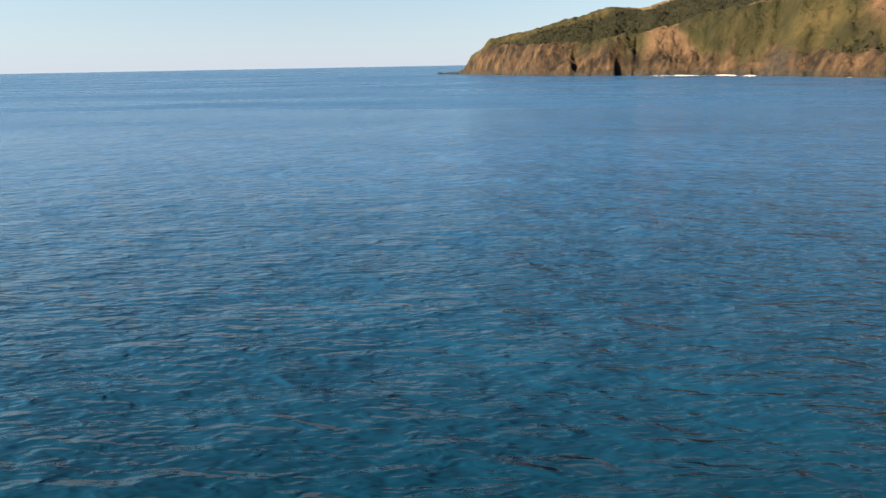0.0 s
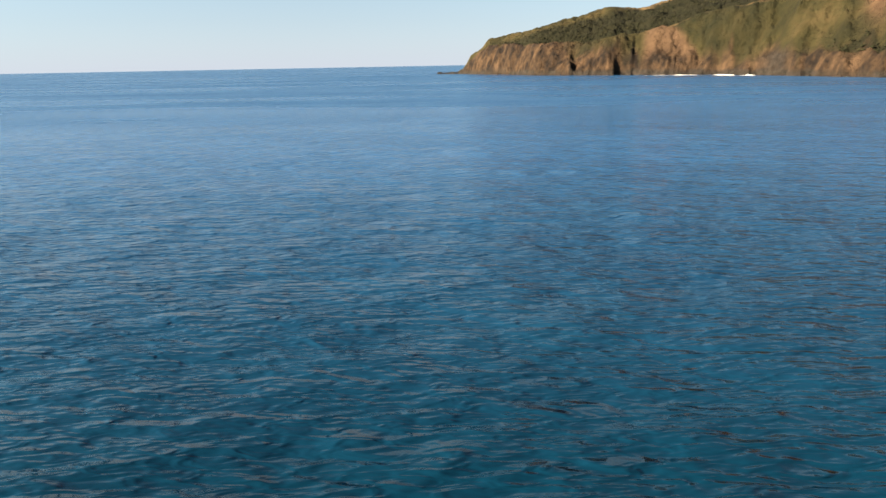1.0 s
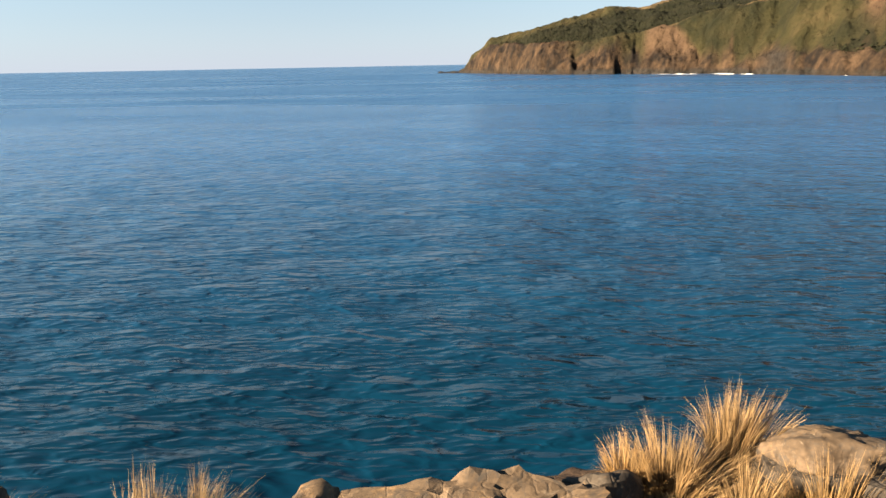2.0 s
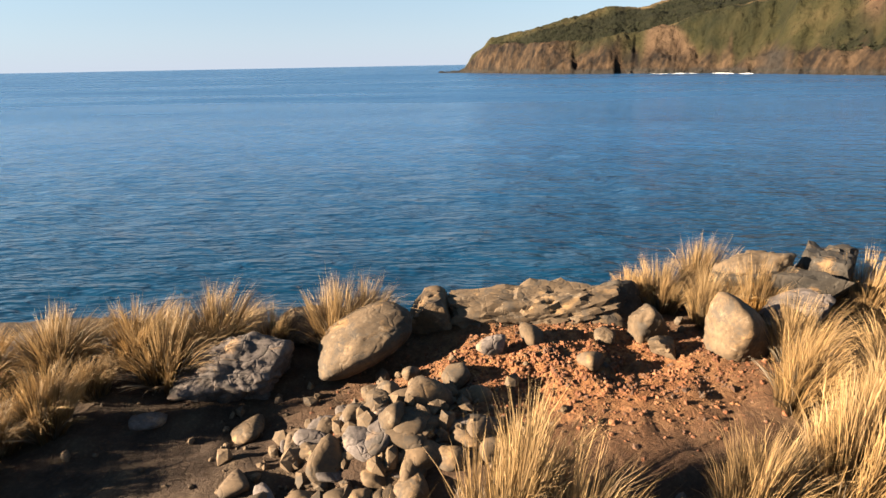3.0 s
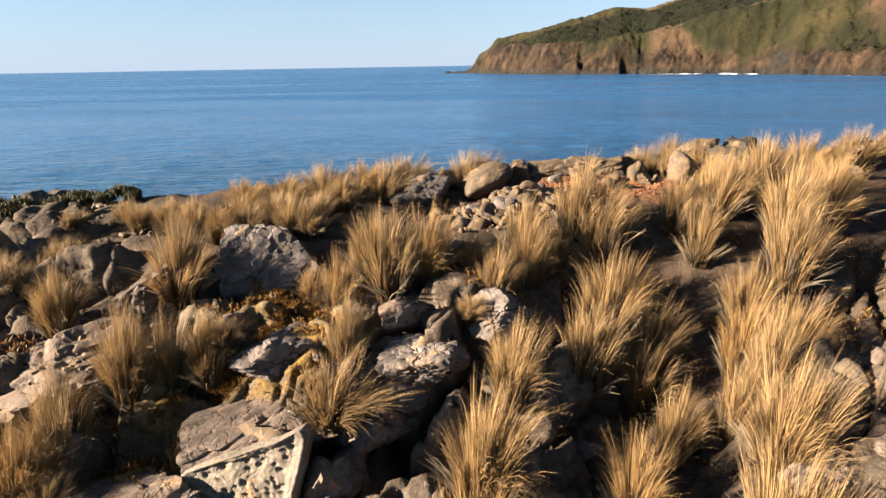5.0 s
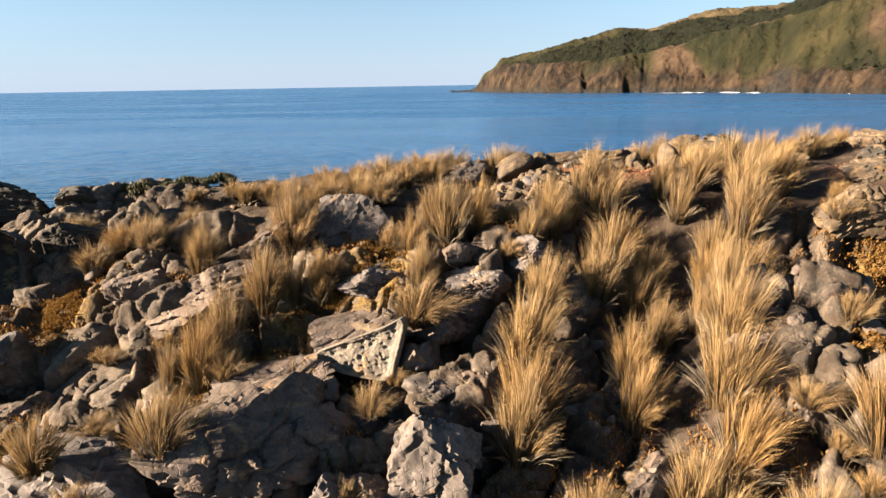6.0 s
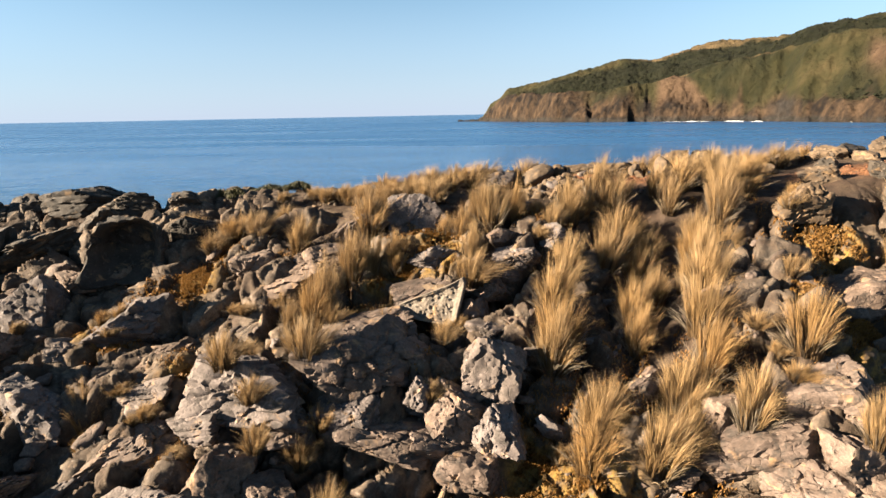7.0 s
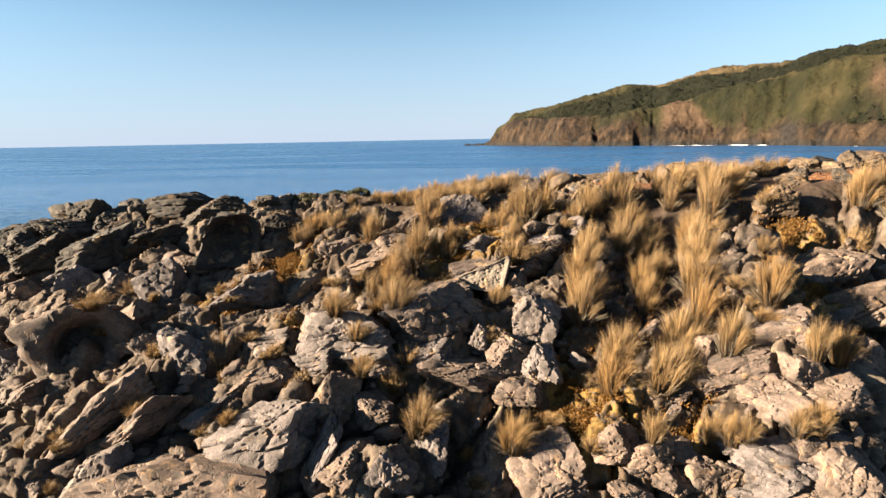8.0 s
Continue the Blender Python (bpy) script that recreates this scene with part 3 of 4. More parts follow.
# boulders along the seaward edge of the bench
A_ROUND = rock_mesh(41, BROWN_ROCK, 5, 9, 2.0, 0.03, crack=0.012, broken=0.015)
set_stone("boulder", A_ROUND, -2.57, 0.42, (1.15, 0.85, 0.62), (-8, -20, 12), 0.12, "tilted grey boulder standing at the bench edge", "boulder")
set_stone("boulder", rock_mesh(42, GREY_ROCK, 5, 9, 8, 0.07, broken=0.11, crack=0.08), -3.95, 0.15, (1.2, 0.85, 0.82), (0, 6, -8), 0.22, "rough pitted grey boulder beside golden tussock", "boulder")
set_stone("rock_slab", rock_mesh(43, BROWN_ROCK, 5, 6, 32, 0.08, crack=0.14), -0.62, 1.05, (2.15, 0.8, 0.68), (8, -3, 6), 0.47, "long low brown slab lying along the edge", "rock slab")
set_stone("boulder", rock_mesh(44, DARK_ROCK, 4), 0.42, 1.35, (0.8, 0.7, 0.62), (0, 5, 30), 0.35, "dark angular rock at the slab's end", "boulder")
set_stone("boulder", rock_mesh(45, BROWN_ROCK, 4), -1.86, 1.05, (0.62, 0.6, 0.62), (0, 0, 10), 0.35, "brown rock wedged behind the tilted boulder", "boulder")
set_stone("boulder", rock_mesh(46, BROWN_ROCK, 4), -3.35, 1.05, (0.95, 0.6, 0.5), (0, 4, 20), 0.35, "tan rock behind the pitted boulder", "boulder")
set_stone("boulder", rock_mesh(47, BROWN_ROCK, 5, 10, 10), 2.12, 1.35, (0.75, 0.65, 0.55), (0, -10, 15), -0.38, "pale flat-topped rock crowning the stony knoll", "boulder")
set_stone("boulder", rock_mesh(48, DARK_ROCK, 4), 3.05, 1.4, (0.95, 0.7, 0.85), (0, 8, 40), 0.1, "dark jagged rock on the stony knoll", "boulder")
set_stone("boulder", rock_mesh(49, DARK_ROCK, 4), 2.3, 1.3, (1.5, 0.95, 0.85), (0, 0, -15), 0.25, "dark broken rock under the pale one", "boulder")
set_stone("boulder", rock_mesh(50, BROWN_ROCK, 5, 8, 2.2, 0.03, crack=0.012, broken=0.015), 1.40, 0.22, (0.66, 0.62, 0.78), (0, 4, 20), 0.16, "smooth tan boulder half hidden by tussock", "boulder")
set_stone("boulder", rock_mesh(51, GREY_ROCK, 4), 2.15, 0.55, (0.95, 0.6, 0.55), (0, -6, 10), 0.2, "grey angular rock behind the smooth boulder", "boulder")
set_stone("boulder", rock_mesh(52, BROWN_ROCK, 4, 8, 11, 0.05), 0.58, 0.54, (0.42, 0.38, 0.48), (0, 0, 40), 0.12, "small tan upright stone on the red rubble", "boulder")
set_stone("boulder", rock_mesh(53, BROWN_ROCK, 4), 0.62, 0.22, (0.32, 0.3, 0.26), (0, 0, 70), 0.2, "small tan stone on the red rubble", "boulder")

# (x, y, width, height)
BENCH_STONES = [(-1.82, -0.67, 0.46, 0.42), (-2.21, -0.49, 0.32, 0.30), (-2.67, -1.20, 0.38, 0.30), (-2.34, -1.14, 0.36, 0.26), (-3.20, -1.59, 0.26, 0.2), (-2.83, -1.60, 0.36, 0.2), (-2.13, -0.97, 0.33, 0.28),
                (-1.55, -0.95, 0.3, 0.22), (-2.45, -0.82, 0.3, 0.24), (-1.35, -0.5, 0.28, 0.2), (-1.95, -1.35, 0.3, 0.2), (-9.6, -0.47, 0.4, 0.34), (-9.08, -0.62, 0.42, 0.32), (-9.95, -0.3, 0.3, 0.25), (-3.6, -0.5, 0.4, 0.16),
                (-1.2, 0.2, 0.3, 0.2), (-0.2, -0.1, 0.28, 0.18), (0.1, 0.5, 0.3, 0.16), (-0.75, 0.35, 0.34, 0.2), (-4.6, -0.45, 0.3, 0.16)]
LOOSE = [rock_mesh(100 + i, m, 3, 8, 5, 0.05, crack=0.02, broken=0.05) for i, m in enumerate((BROWN_ROCK, BROWN_ROCK, BROWN_ROCK, GREY_ROCK, RED_ROCK))]
for i, (x, y, w, h) in enumerate(BENCH_STONES):
    set_stone("stone", LOOSE[i % 4], x, y, (w, w * 0.85, h * 1.25), (0, 0, 47 * i), 0.45, "rounded grey-tan stone lying on the bench", "stone", "stones on the bench")
pile = random.Random(23)
for i in range(80):
    w = 0.09 + 0.24 * pile.random() ** 2.0
    set_stone("stone", LOOSE[i % 4], pile.gauss(-2.25, 0.5), pile.gauss(-0.95, 0.33), (w * pile.uniform(1.0, 1.5), w, w * pile.uniform(0.6, 0.95)), (pile.uniform(-20, 20), pile.uniform(-20, 20), 53 * i), 0.32, "small tan stone heaped in a pile on the bench", "stone", "stones of the pile")

# outcrops on the upper slope
UPPER = [(-7.98, -2.8, 1.6, 0.73, -48), (-5.75, -3.78, 1.59, 0.66, -6), (-4.84, -4.29, 1.51, 0.67, -26), (-3.96, -3.51, 0.8, 0.54, -10), (-3.7, -4.25, 1, 0.7, -14), (-5.69, -4.72, 2.19, 0.65, -8), (-4.36, -4.83, 0.96, 0.59, 0), (-2.61, -3.57, 1.06, 0.79, -5), (-3.46, -4.27, 0.75, 0.46, -10), (-7.23, -5.78, 2.04, 0.8, -10), (-4.72, -5.35, 0.68, 0.76, 10), (-10.5, -3.61, 1.29, 1.01, -5), (-9.02, -3.89, 2.4, 1.33, -6), (-4.03, -4.55, 0.65, 0.41, 10), (-9.62, -4.18, 1.05, 0.52, 0), (-3.29, -2.36, 0.59, 0.49, 0), (-4.49, -6.02, 0.77, 0.63, -20), (-3.86, -5.83, 0.64, 0.57, 20)]


def set_crags(rows, seed, materials, label, group):
    """Jointed rocks that stand out of the slope, each leaning by its own angle."""
    for i, (x, y, w, h, lean) in enumerate(rows):
        big = max(w, h)
        me = rock_mesh(seed + i, materials[i % len(materials)], 5 if big > 0.8 else 4, 9, 45, 0.022, crack=0.09, broken=0.10)
        deep = 0.25 if seed == 430 else 0.46
        set_stone("crag_rock", me, x, y, (w * 1.06, 0.45 * (w + h) + 0.2, h * 1.02), (10 * math.sin(seed + i * 1.9) - 10, lean, 14 * math.sin(seed + i * 3.1)), deep, label, "rock", group)


set_crags(UPPER, 200, (ROCK, GREY_ROCK, ROCK), "cracked tan rock bedded among golden tussocks", "rocks of the upper slope")
set_stone("outcrop_rock", rock_mesh(230, GREY_ROCK, 5, 9, 24, 0.05, flat=0.7, crack=0.1, broken=0.14), -6.36, -2.3, (1.75, 0.95, 1.55), (-26, 10, 8), 0.54, "broad pale-faced rock with a whitish lichen rim", "rock", "rocks of the upper slope")


def fin_mesh():
    """A three-cornered slab with a smooth rim round a sunken, honeycombed face (face towards -y, 1 m to a unit)."""
    corners = np.array([(-0.95, -0.30), (-0.90, -0.18), (-0.35, 0.10), (0.28, 0.42), (0.53, 0.60), (0.60, 0.46), (0.54, 0.05), (0.48, -0.45), (0.30, -0.52), (-0.40, -0.50), (-0.80, -0.42)])
    c = np.concatenate([corners, corners[:1]])
    run = np.concatenate([[0], np.cumsum(np.hypot(*np.diff(c, axis=0).T))])
    s = np.linspace(0, run[-1], 161)[:-1]
    rim = np.stack([np.interp(s, run, c[:, 0]), np.interp(s, run, c[:, 1])], 1)
    rim = sum(np.roll(rim, k, 0) for k in (-2, -1, 0, 1, 2)) / 5
    mid = np.array([-0.05, -0.13])
    rings = [(r, 0.0) for r in np.linspace(0.02, 1, 44)] + [(1.03, 0.05), (1.04, 0.12), (1.02, 0.22), (0.9, 0.34), (0.6, 0.40), (0.05, 0.42)]
    verts = []
    for r, back in rings:
        for q in mid + (rim - mid) * r:
            v = Vector((q[0], q[1], 3.7))
            y = back + 0.03 * noise.fractal(v * 3, 0.8, 2, 4)
            if back == 0:
                near = noise.voronoi(Vector((v.x * 8 + 3 * v.y, v.y * 12, 1.0)) + Vector((0.5, 0.5, 0)) * noise.noise(v * 6))[0]
                sunk = min(1.0, max(0.0, (0.88 + 0.14 * noise.noise(v * 4) - r) / 0.12))
                y += 0.03 * sunk + 0.055 * sunk * max(0.0, 1 - near[0] / 0.5) - 0.015 * math.exp(-(((r - 0.96) / 0.04) ** 2))
            verts.append((q[0], y, q[1]))
    n = len(rim)
    polys = [(k * n + i, k * n + (i + 1) % n, (k + 1) * n + (i + 1) % n, (k + 1) * n + i) for k in range(len(rings) - 1) for i in range(n)]
    polys += [tuple(range(n))[::-1], tuple(range((len(rings) - 1) * n, len(rings) * n))]
    me = bpy.data.meshes.new("fin")
    me.from_pydata(verts, [], polys)
    me.polygons.foreach_set("use_smooth", np.ones(len(polys), bool))
    me.materials.append(PALE_ROCK)
    return me


fin = new("rock_slab", fin_mesh())
fin.matrix_world = pose(-5.63, -5.68, 6.16, -16, 4, -10)
set_stone("rock", rock_mesh(234, BROWN_ROCK, 4, 9, 19), -5.63, -5.21, (1.2, 0.7, 0.9), (0, 0, 10), 0.3, "brown rock propping the fin-shaped slab", "rock")
tagged(fin, "tilted fin-shaped slab with honeycombed pale face", "rock slab")
set_stone("rock", rock_mesh(233, ROCK, 4, 9, 19), -4.83, -5.48, (0.6, 0.5, 0.6), (0, 8, 20), 0.3, "tan rock leaning against the fin-shaped slab", "rock")

# rocks of the lower slope: (x, y, width, height, lean)
RIDGE = [(-24.75, 0.23, 2.59, 1.18, -25), (-22.57, 1.15, 2.65, 1.365, -8), (-20.09, 1.15, 1.92, 0.92, -10), (-18.36, 1.15, 3.1, 1.275, -6), (-15.88, -0.02, 1.81, 0.9, 4), (-19.63, -2.31, 2.69, 1.55, -20), (-18.11, -1.88, 2.73, 0.88, -16), (-22.32, -1.98, 2.55, 1.27, -28), (-12.94, -1.99, 1.23, 0.74, 0)]
FLANK = [(-21.89, -3.62, 1.78, 1.19, -35), (-19.73, -3.4, 1.38, 1.19, -30), (-19.81, -4.94, 2.76, 1.14, -30), (-16.12, -4.22, 1.59, 1.5, -30), (-15.67, -3.3, 1.17, 0.78, -15), (-13.26, -4.95, 2.06, 1.43, -8), (-12.05, -6.13, 1.17, 0.5, -10), (-14.44, -5.63, 0.96, 0.83, 0), (-15.17, -7.23, 0.79, 0.98, 0), (-14.01, -7.47, 1.4, 1.32, 5), (-17.92, -4.36, 1.13, 1.31, -45), (-11.81, -7.31, 1.4, 0.69, -8), (-16.74, -5.51, 1.59, 0.99, -30), (-19.73, -6.58, 1.18, 1.18, -30)]
FRONT_LEFT = [(-15.5, -9.14, 2.98, 1.19, -32), (-14.13, -9.24, 2.38, 0.62, -40), (-12.46, -9.07, 1.55, 0.73, -42), (-12.03, -8.47, 1.6, 0.58, -25), (-11.37, -8.32, 1.54, 0.88, -24), (-10.83, -9.68, 2.54, 1.74, -26), (-9.52, -9.02, 1.04, 1.46, 18), (-8.54, -9.23, 0.96, 0.77, 10), (-9.57, -10.04, 0.44, 1.63, 28), (-8.97, -10.46, 1.32, 1.2, -10), (-12.63, -10.61, 4.06, 1.27, 4), (-14.68, -10.48, 1.23, 1.16, -20), (-16.33, -10.4, 0.92, 0.79, -10), (-18.07, -7.84, 1.41, 1.09, -35), (-11.84, -9.95, 1.59, 0.66, -25)]
MIDDLE = [(-9.42, -7.51, 2.82, 1.67, -6), (-7.23, -7.24, 2.29, 1.53, -8), (-7.16, -7.91, 1.47, 0.91, -4), (-6.57, -8.32, 1.87, 0.86, 6), (-5.94, -7.75, 0.86, 1.04, 15), (-8.62, -8.14, 1.17, 0.76, -10), (-10.21, -8.04, 1.48, 0.74, -15), (-5.49, -8.31, 1.29, 0.86, 10), (-7.15, -9.65, 1.06, 1.2, 10), (-5.96, -9.76, 1.27, 1.07, -5), (-7.98, -10.49, 1.13, 1.25, 15), (-6.12, -6.97, 0.77, 0.62, 0), (-4.46, -7.29, 1.21, 1.66, 12), (-5.25, -7.87, 1.17, 1.32, -20), (-4.48, -8.2, 1.22, 1.29, -8), (-4.88, -8.61, 1.41, 0.99, 6)]
SPUR_LEFT = [(-4.33, -10.12, 1.6, 1.53, -28), (-2.92, -10, 1.01, 1.01, -15), (-2.38, -10.3, 0.99, 1.11, 10), (-1.66, -10.16, 0.8, 0.7, 0), (-1.01, -10.59, 1.15, 1.21, -10), (-1.84, -10.71, 0.96, 0.67, 5), (-2.89, -10.9, 0.83, 0.55, 0), (-0.52, -8.84, 1.29, 0.73, -14), (-1.2, -8.92, 0.95, 0.54, -10), (0.46, -9, 1.98, 0.79, -14), (1.12, -9.57, 1.07, 0.93, 10), (0.54, -9.73, 1.51, 1.19, -6), (-0.1, -8.35, 1.17, 0.92, -5), (1.25, -8.87, 1.58, 1.13, -18)]
SPUR_RIGHT = [(3.89, -5.97, 2.05, 1.2, -26), (4.02, -7.38, 2.46, 1.25, -14), (0.27, -10.92, 1.74, 1.04, 0), (1.2, -11.42, 1.38, 1.21, 12), (0.45, -11.43, 1.22, 0.62, 0), (-0.4, -11.01, 1.05, 0.58, -5), (1.53, -10.12, 1.33, 0.97, -10), (3.11, -8.98, 1.31, 1.58, -10), (-0.26, -10.08, 1.12, 0.75, -8), (1.04, -10.85, 1.27, 0.69, 5)]

set_crags(RIDGE, 430, (DARK_ROCK,), "dark jagged outcrop on the skyline ridge", "dark outcrops of the ridge")
set_crags(FLANK, 400, (ROCK, GREY_ROCK), "angular tan crag rock above dark gaps", "rocks of the far flank")
set_crags(FRONT_LEFT, 340, (ROCK, ROCK, GREY_ROCK), "broad pale tan slab leaning on its neighbours", "slabs at the slope's foot")
set_crags(MIDDLE, 300, (GREY_ROCK, ROCK), "big weathered rock with pitted tan faces", "rocks of the lower slope")
set_crags(SPUR_LEFT, 360, (ROCK,), "cracked pale rock of the spur beside tussocks", "rocks of the spur")
set_crags(SPUR_RIGHT, 380, (ROCK, ROCK, GREY_ROCK), "rounded pale outcrop on the spur's crest", "rocks of the spur")
set_stone("boulder", rock_mesh(330, BROWN_ROCK, 5, 9, 13, 0.06, crack=0.12, broken=0.1), 3.71, -3.35, (1.6, 1.2, 1.1), (0, 5, 15), 0.2, "rounded grey boulder above a yellow-green cushion patch", "boulder")
set_stone("boulder", rock_mesh(331, RED_ROCK, 4, 7, 11, 0.05, broken=0.04), 2.42, -5.3, (0.75, 0.65, 0.6), (0, 0, 50), 0.2, "round reddish-brown stone in the gully's shade", "boulder")

# dark outcrops further along the ridge
DARK_FLANK = [(-25.6, -0.6, 3.2, 1.3), (-22.4, 0.2, 2.6, 1.0), (-20.3, 0.9, 2.2, 1.0), (-24.05, -0.62, 2.6, 1.2), (-21.3, 0.9, 2.2, 0.9), (-16.6, -0.6, 1.6, 0.7), (-14.0, 0.2, 1.5, 0.6), (-15.0, -2.0, 1.2, 0.6)]
for i, (x, y, w, h) in enumerate(DARK_FLANK):
    set_stone("crag_rock", rock_mesh(440 + i, DARK_ROCK, 5 if w > 2 else 4, 13, 23, 0.05, crack=0.13), x, y, (w * 1.05, w * 0.8, h * 1.2), (8 * math.sin(i * 1.9), 16 * math.sin(i * 2.3), 67 * i), 0.3,
              "dark jagged outcrop on the skyline ridge", "rock", "dark outcrops of the ridge")
set_stone("hollow_rock", rock_mesh(450, DARK_ROCK, 5, 10, 15, 0.06, hollow=((0.35, -0.9, -0.05), 1.5, 0.36)), -14.42, -3.03, (2.1, 1.7, 2.0), (0, 0, 0), 0.22, "dark rock with a deep shaded hollow in its face", "rock")
set_stone("hollow_rock", rock_mesh(451, ROCK, 5, 10, 15, 0.07, hollow=((0.5, -0.8, -0.05), 1.5, 0.34)), -17.21, -7.07, (2.7, 1.9, 2.4), (0, -16, 0), 0.25, "tan arched rock over a dark rubble-filled hollow", "rock")


# rocks along the brow beyond the crown of tussocks
RIGHT_BROW = [(4.6, 1.0, 1.0, 0.5), (5.6, 1.2, 1.3, 0.55), (6.9, 1.0, 1.1, 0.6), (7.8, 1.3, 1.4, 0.6), (8.8, 1.1, 1.2, 0.7), (9.8, 1.2, 1.5, 0.7), (6.2, -0.2, 0.8, 0.4), (7.6, 0.1, 0.9, 0.4), (5.0, -1.6, 1.0, 0.5), (6.6, -1.9, 0.9, 0.5), (4.3, -0.2, 0.7, 0.4)]
for i, (x, y, w, h) in enumerate(RIGHT_BROW):
    set_stone("boulder", rock_mesh(470 + i, DARK_ROCK if i % 3 == 0 else BROWN_ROCK, 4, 11, 18, 0.08, crack=0.1), x, y, (w * 1.1, w * 0.8, h * 1.2), (6 * math.sin(i * 1.9), 9 * math.sin(i * 2.3), 67 * i), 0.28,
              "weathered brown rock standing on red soil", "boulder", "rocks of the red brow")


# ---- blocks that fill the slope ----
FILL = [rock_mesh(500 + i, m, 4 if i < 6 else 3, 11, 21, 0.08, crack=0.11) for i, m in enumerate((ROCK, GREY_ROCK, ROCK, ROCK, GREY_ROCK, ROCK, ROCK, GREY_ROCK, ROCK, GREY_ROCK))]


def fill_slope():
    rng = random.Random(7)
    taken = [(o.location.x, o.location.y, 0.5 * max(o.scale)) for o in scene.objects if o.name.startswith(("crag", "outcrop", "rock_slab", "hollow", "boulder"))]
    made = 0
    for _ in range(6000):
        if made >= 210:
            break
        x, y = rng.uniform(-24, 11), rng.uniform(-13.5, -2.2)
        if float(rockiness(np.array([x]), np.array([y]))[0]) < 0.55 or sum(spot(x, y, *m) for m in MOSSY) > 0.4 or (abs(x + 5.7) < 1.0 and -7.0 < y < -5.4):
            continue
        w = 0.25 + 0.5 * rng.random() ** 1.6
        if x < -16:
            w *= 1.5
        elif y > -5.5 and (w > 0.5 or rng.random() < 0.6):
            continue
        if any(math.hypot(x - a, y - b) < 0.75 * (r + 0.5 * w) for a, b, r in taken):
            continue
        taken.append((x, y, 0.5 * w))
        me = FILL[rng.randrange(6) if w > 0.6 else 6 + rng.randrange(4)]
        set_stone("rock", me, x, y, (w * rng.uniform(1.1, 1.8), w * rng.uniform(0.65, 0.95), w * rng.uniform(0.55, 0.95)), (rng.uniform(-22, 12), rng.gauss(-26 if x < -5 else -8, 14), rng.gauss(8, 25)), 0.34,
                  "weathered angular tan rock on the slope", "rock", "rocks strewn over the slope")
        made += 1


fill_slope()


def rock_field(count=260):
    """The smaller blocks lodged everywhere between the large ones, as one mesh."""
    rng = random.Random(19)
    shapes = [(np.array([v.co[:] for v in me.vertices]), np.array([p.vertices[:] for p in me.polygons])) for me in FILL[6:]]
    verts, polys, start, made = [], [], 0, 0
    while made < count:
        x, y = rng.uniform(-24, 8), rng.uniform(-13, -4.5)
        if float(rockiness(np.array([x]), np.array([y]))[0]) < 0.6 or sum(spot(x, y, *m) for m in MOSSY) > 0.4 or (abs(x + 5.7) < 1.0 and -7.0 < y < -5.4):
            continue
        co, faces = shapes[rng.randrange(len(shapes))]
        w = rng.uniform(0.16, 0.46) * (1.3 if x < -14 else 1.0)
        m = np.array((pose(0, 0, 0, rng.uniform(-25, 15), rng.gauss(-24, 16), rng.gauss(8, 30)) @ Matrix.Diagonal((w * rng.uniform(1.1, 1.7), w * 0.8, w * rng.uniform(0.5, 0.8), 1))).to_3x3())
        verts.append(co @ m.T + (x, y, float(surface_z(np.array([x]), np.array([y]))[0]) + 0.08 * w))
        polys.append(faces + start)
        start += len(co)
        made += 1
    me = bpy.data.meshes.new("rock_field")
    me.from_pydata(np.concatenate(verts).tolist(), [], np.concatenate(polys).tolist())
    me.polygons.foreach_set("use_smooth", np.ones(len(me.polygons), bool))
    me.materials.append(ROCK)
    tagged(new("rock_field", me), "small tan blocks lodged between larger rocks", "rocks", kind="stuff")


rock_field()


# ---- rubble ----
def build_rubble(name, label, count, spots, material, seed, low, high, lift=0.2):
    """Loose gravel and chips strewn round some spots (x, y, spread in x, spread in y), as one mesh."""
    rng = np.random.default_rng(seed)
    bm = bmesh.new()
    bmesh.ops.create_icosphere(bm, subdivisions=1, radius=0.5)
    base = np.array([v.co[:] for v in bm.verts])
    faces = np.array([[v.index for v in f.verts] for f in bm.faces])
    bm.free()
    which = rng.integers(0, len(spots), count)
    at = np.array(spots)[which]
    x, y = at[:, 0] + at[:, 2] * rng.normal(size=count), at[:, 1] + at[:, 3] * rng.normal(size=count)
    size = low + (high - low) * rng.random(count) ** 3
    z = surface_z(x, y) + lift * size
    verts, polys = [], []
    for i in range(count):
        m = np.array(Euler(rng.uniform(0, 6.28, 3)).to_matrix())
        q = (base * rng.uniform(0.65, 1.25, (len(base), 1)) * rng.uniform(0.6, 1.2, 3)) @ m.T * size[i]
        verts.append(q + (x[i], y[i], z[i]))
        polys.append(faces + i * len(base))
    me = bpy.data.meshes.new(name)
    me.from_pydata(np.concatenate(verts).tolist(), [], np.concatenate(polys).tolist())
    me.materials.append(material)
    return tagged(new(name, me), label, "rubble", kind="stuff")


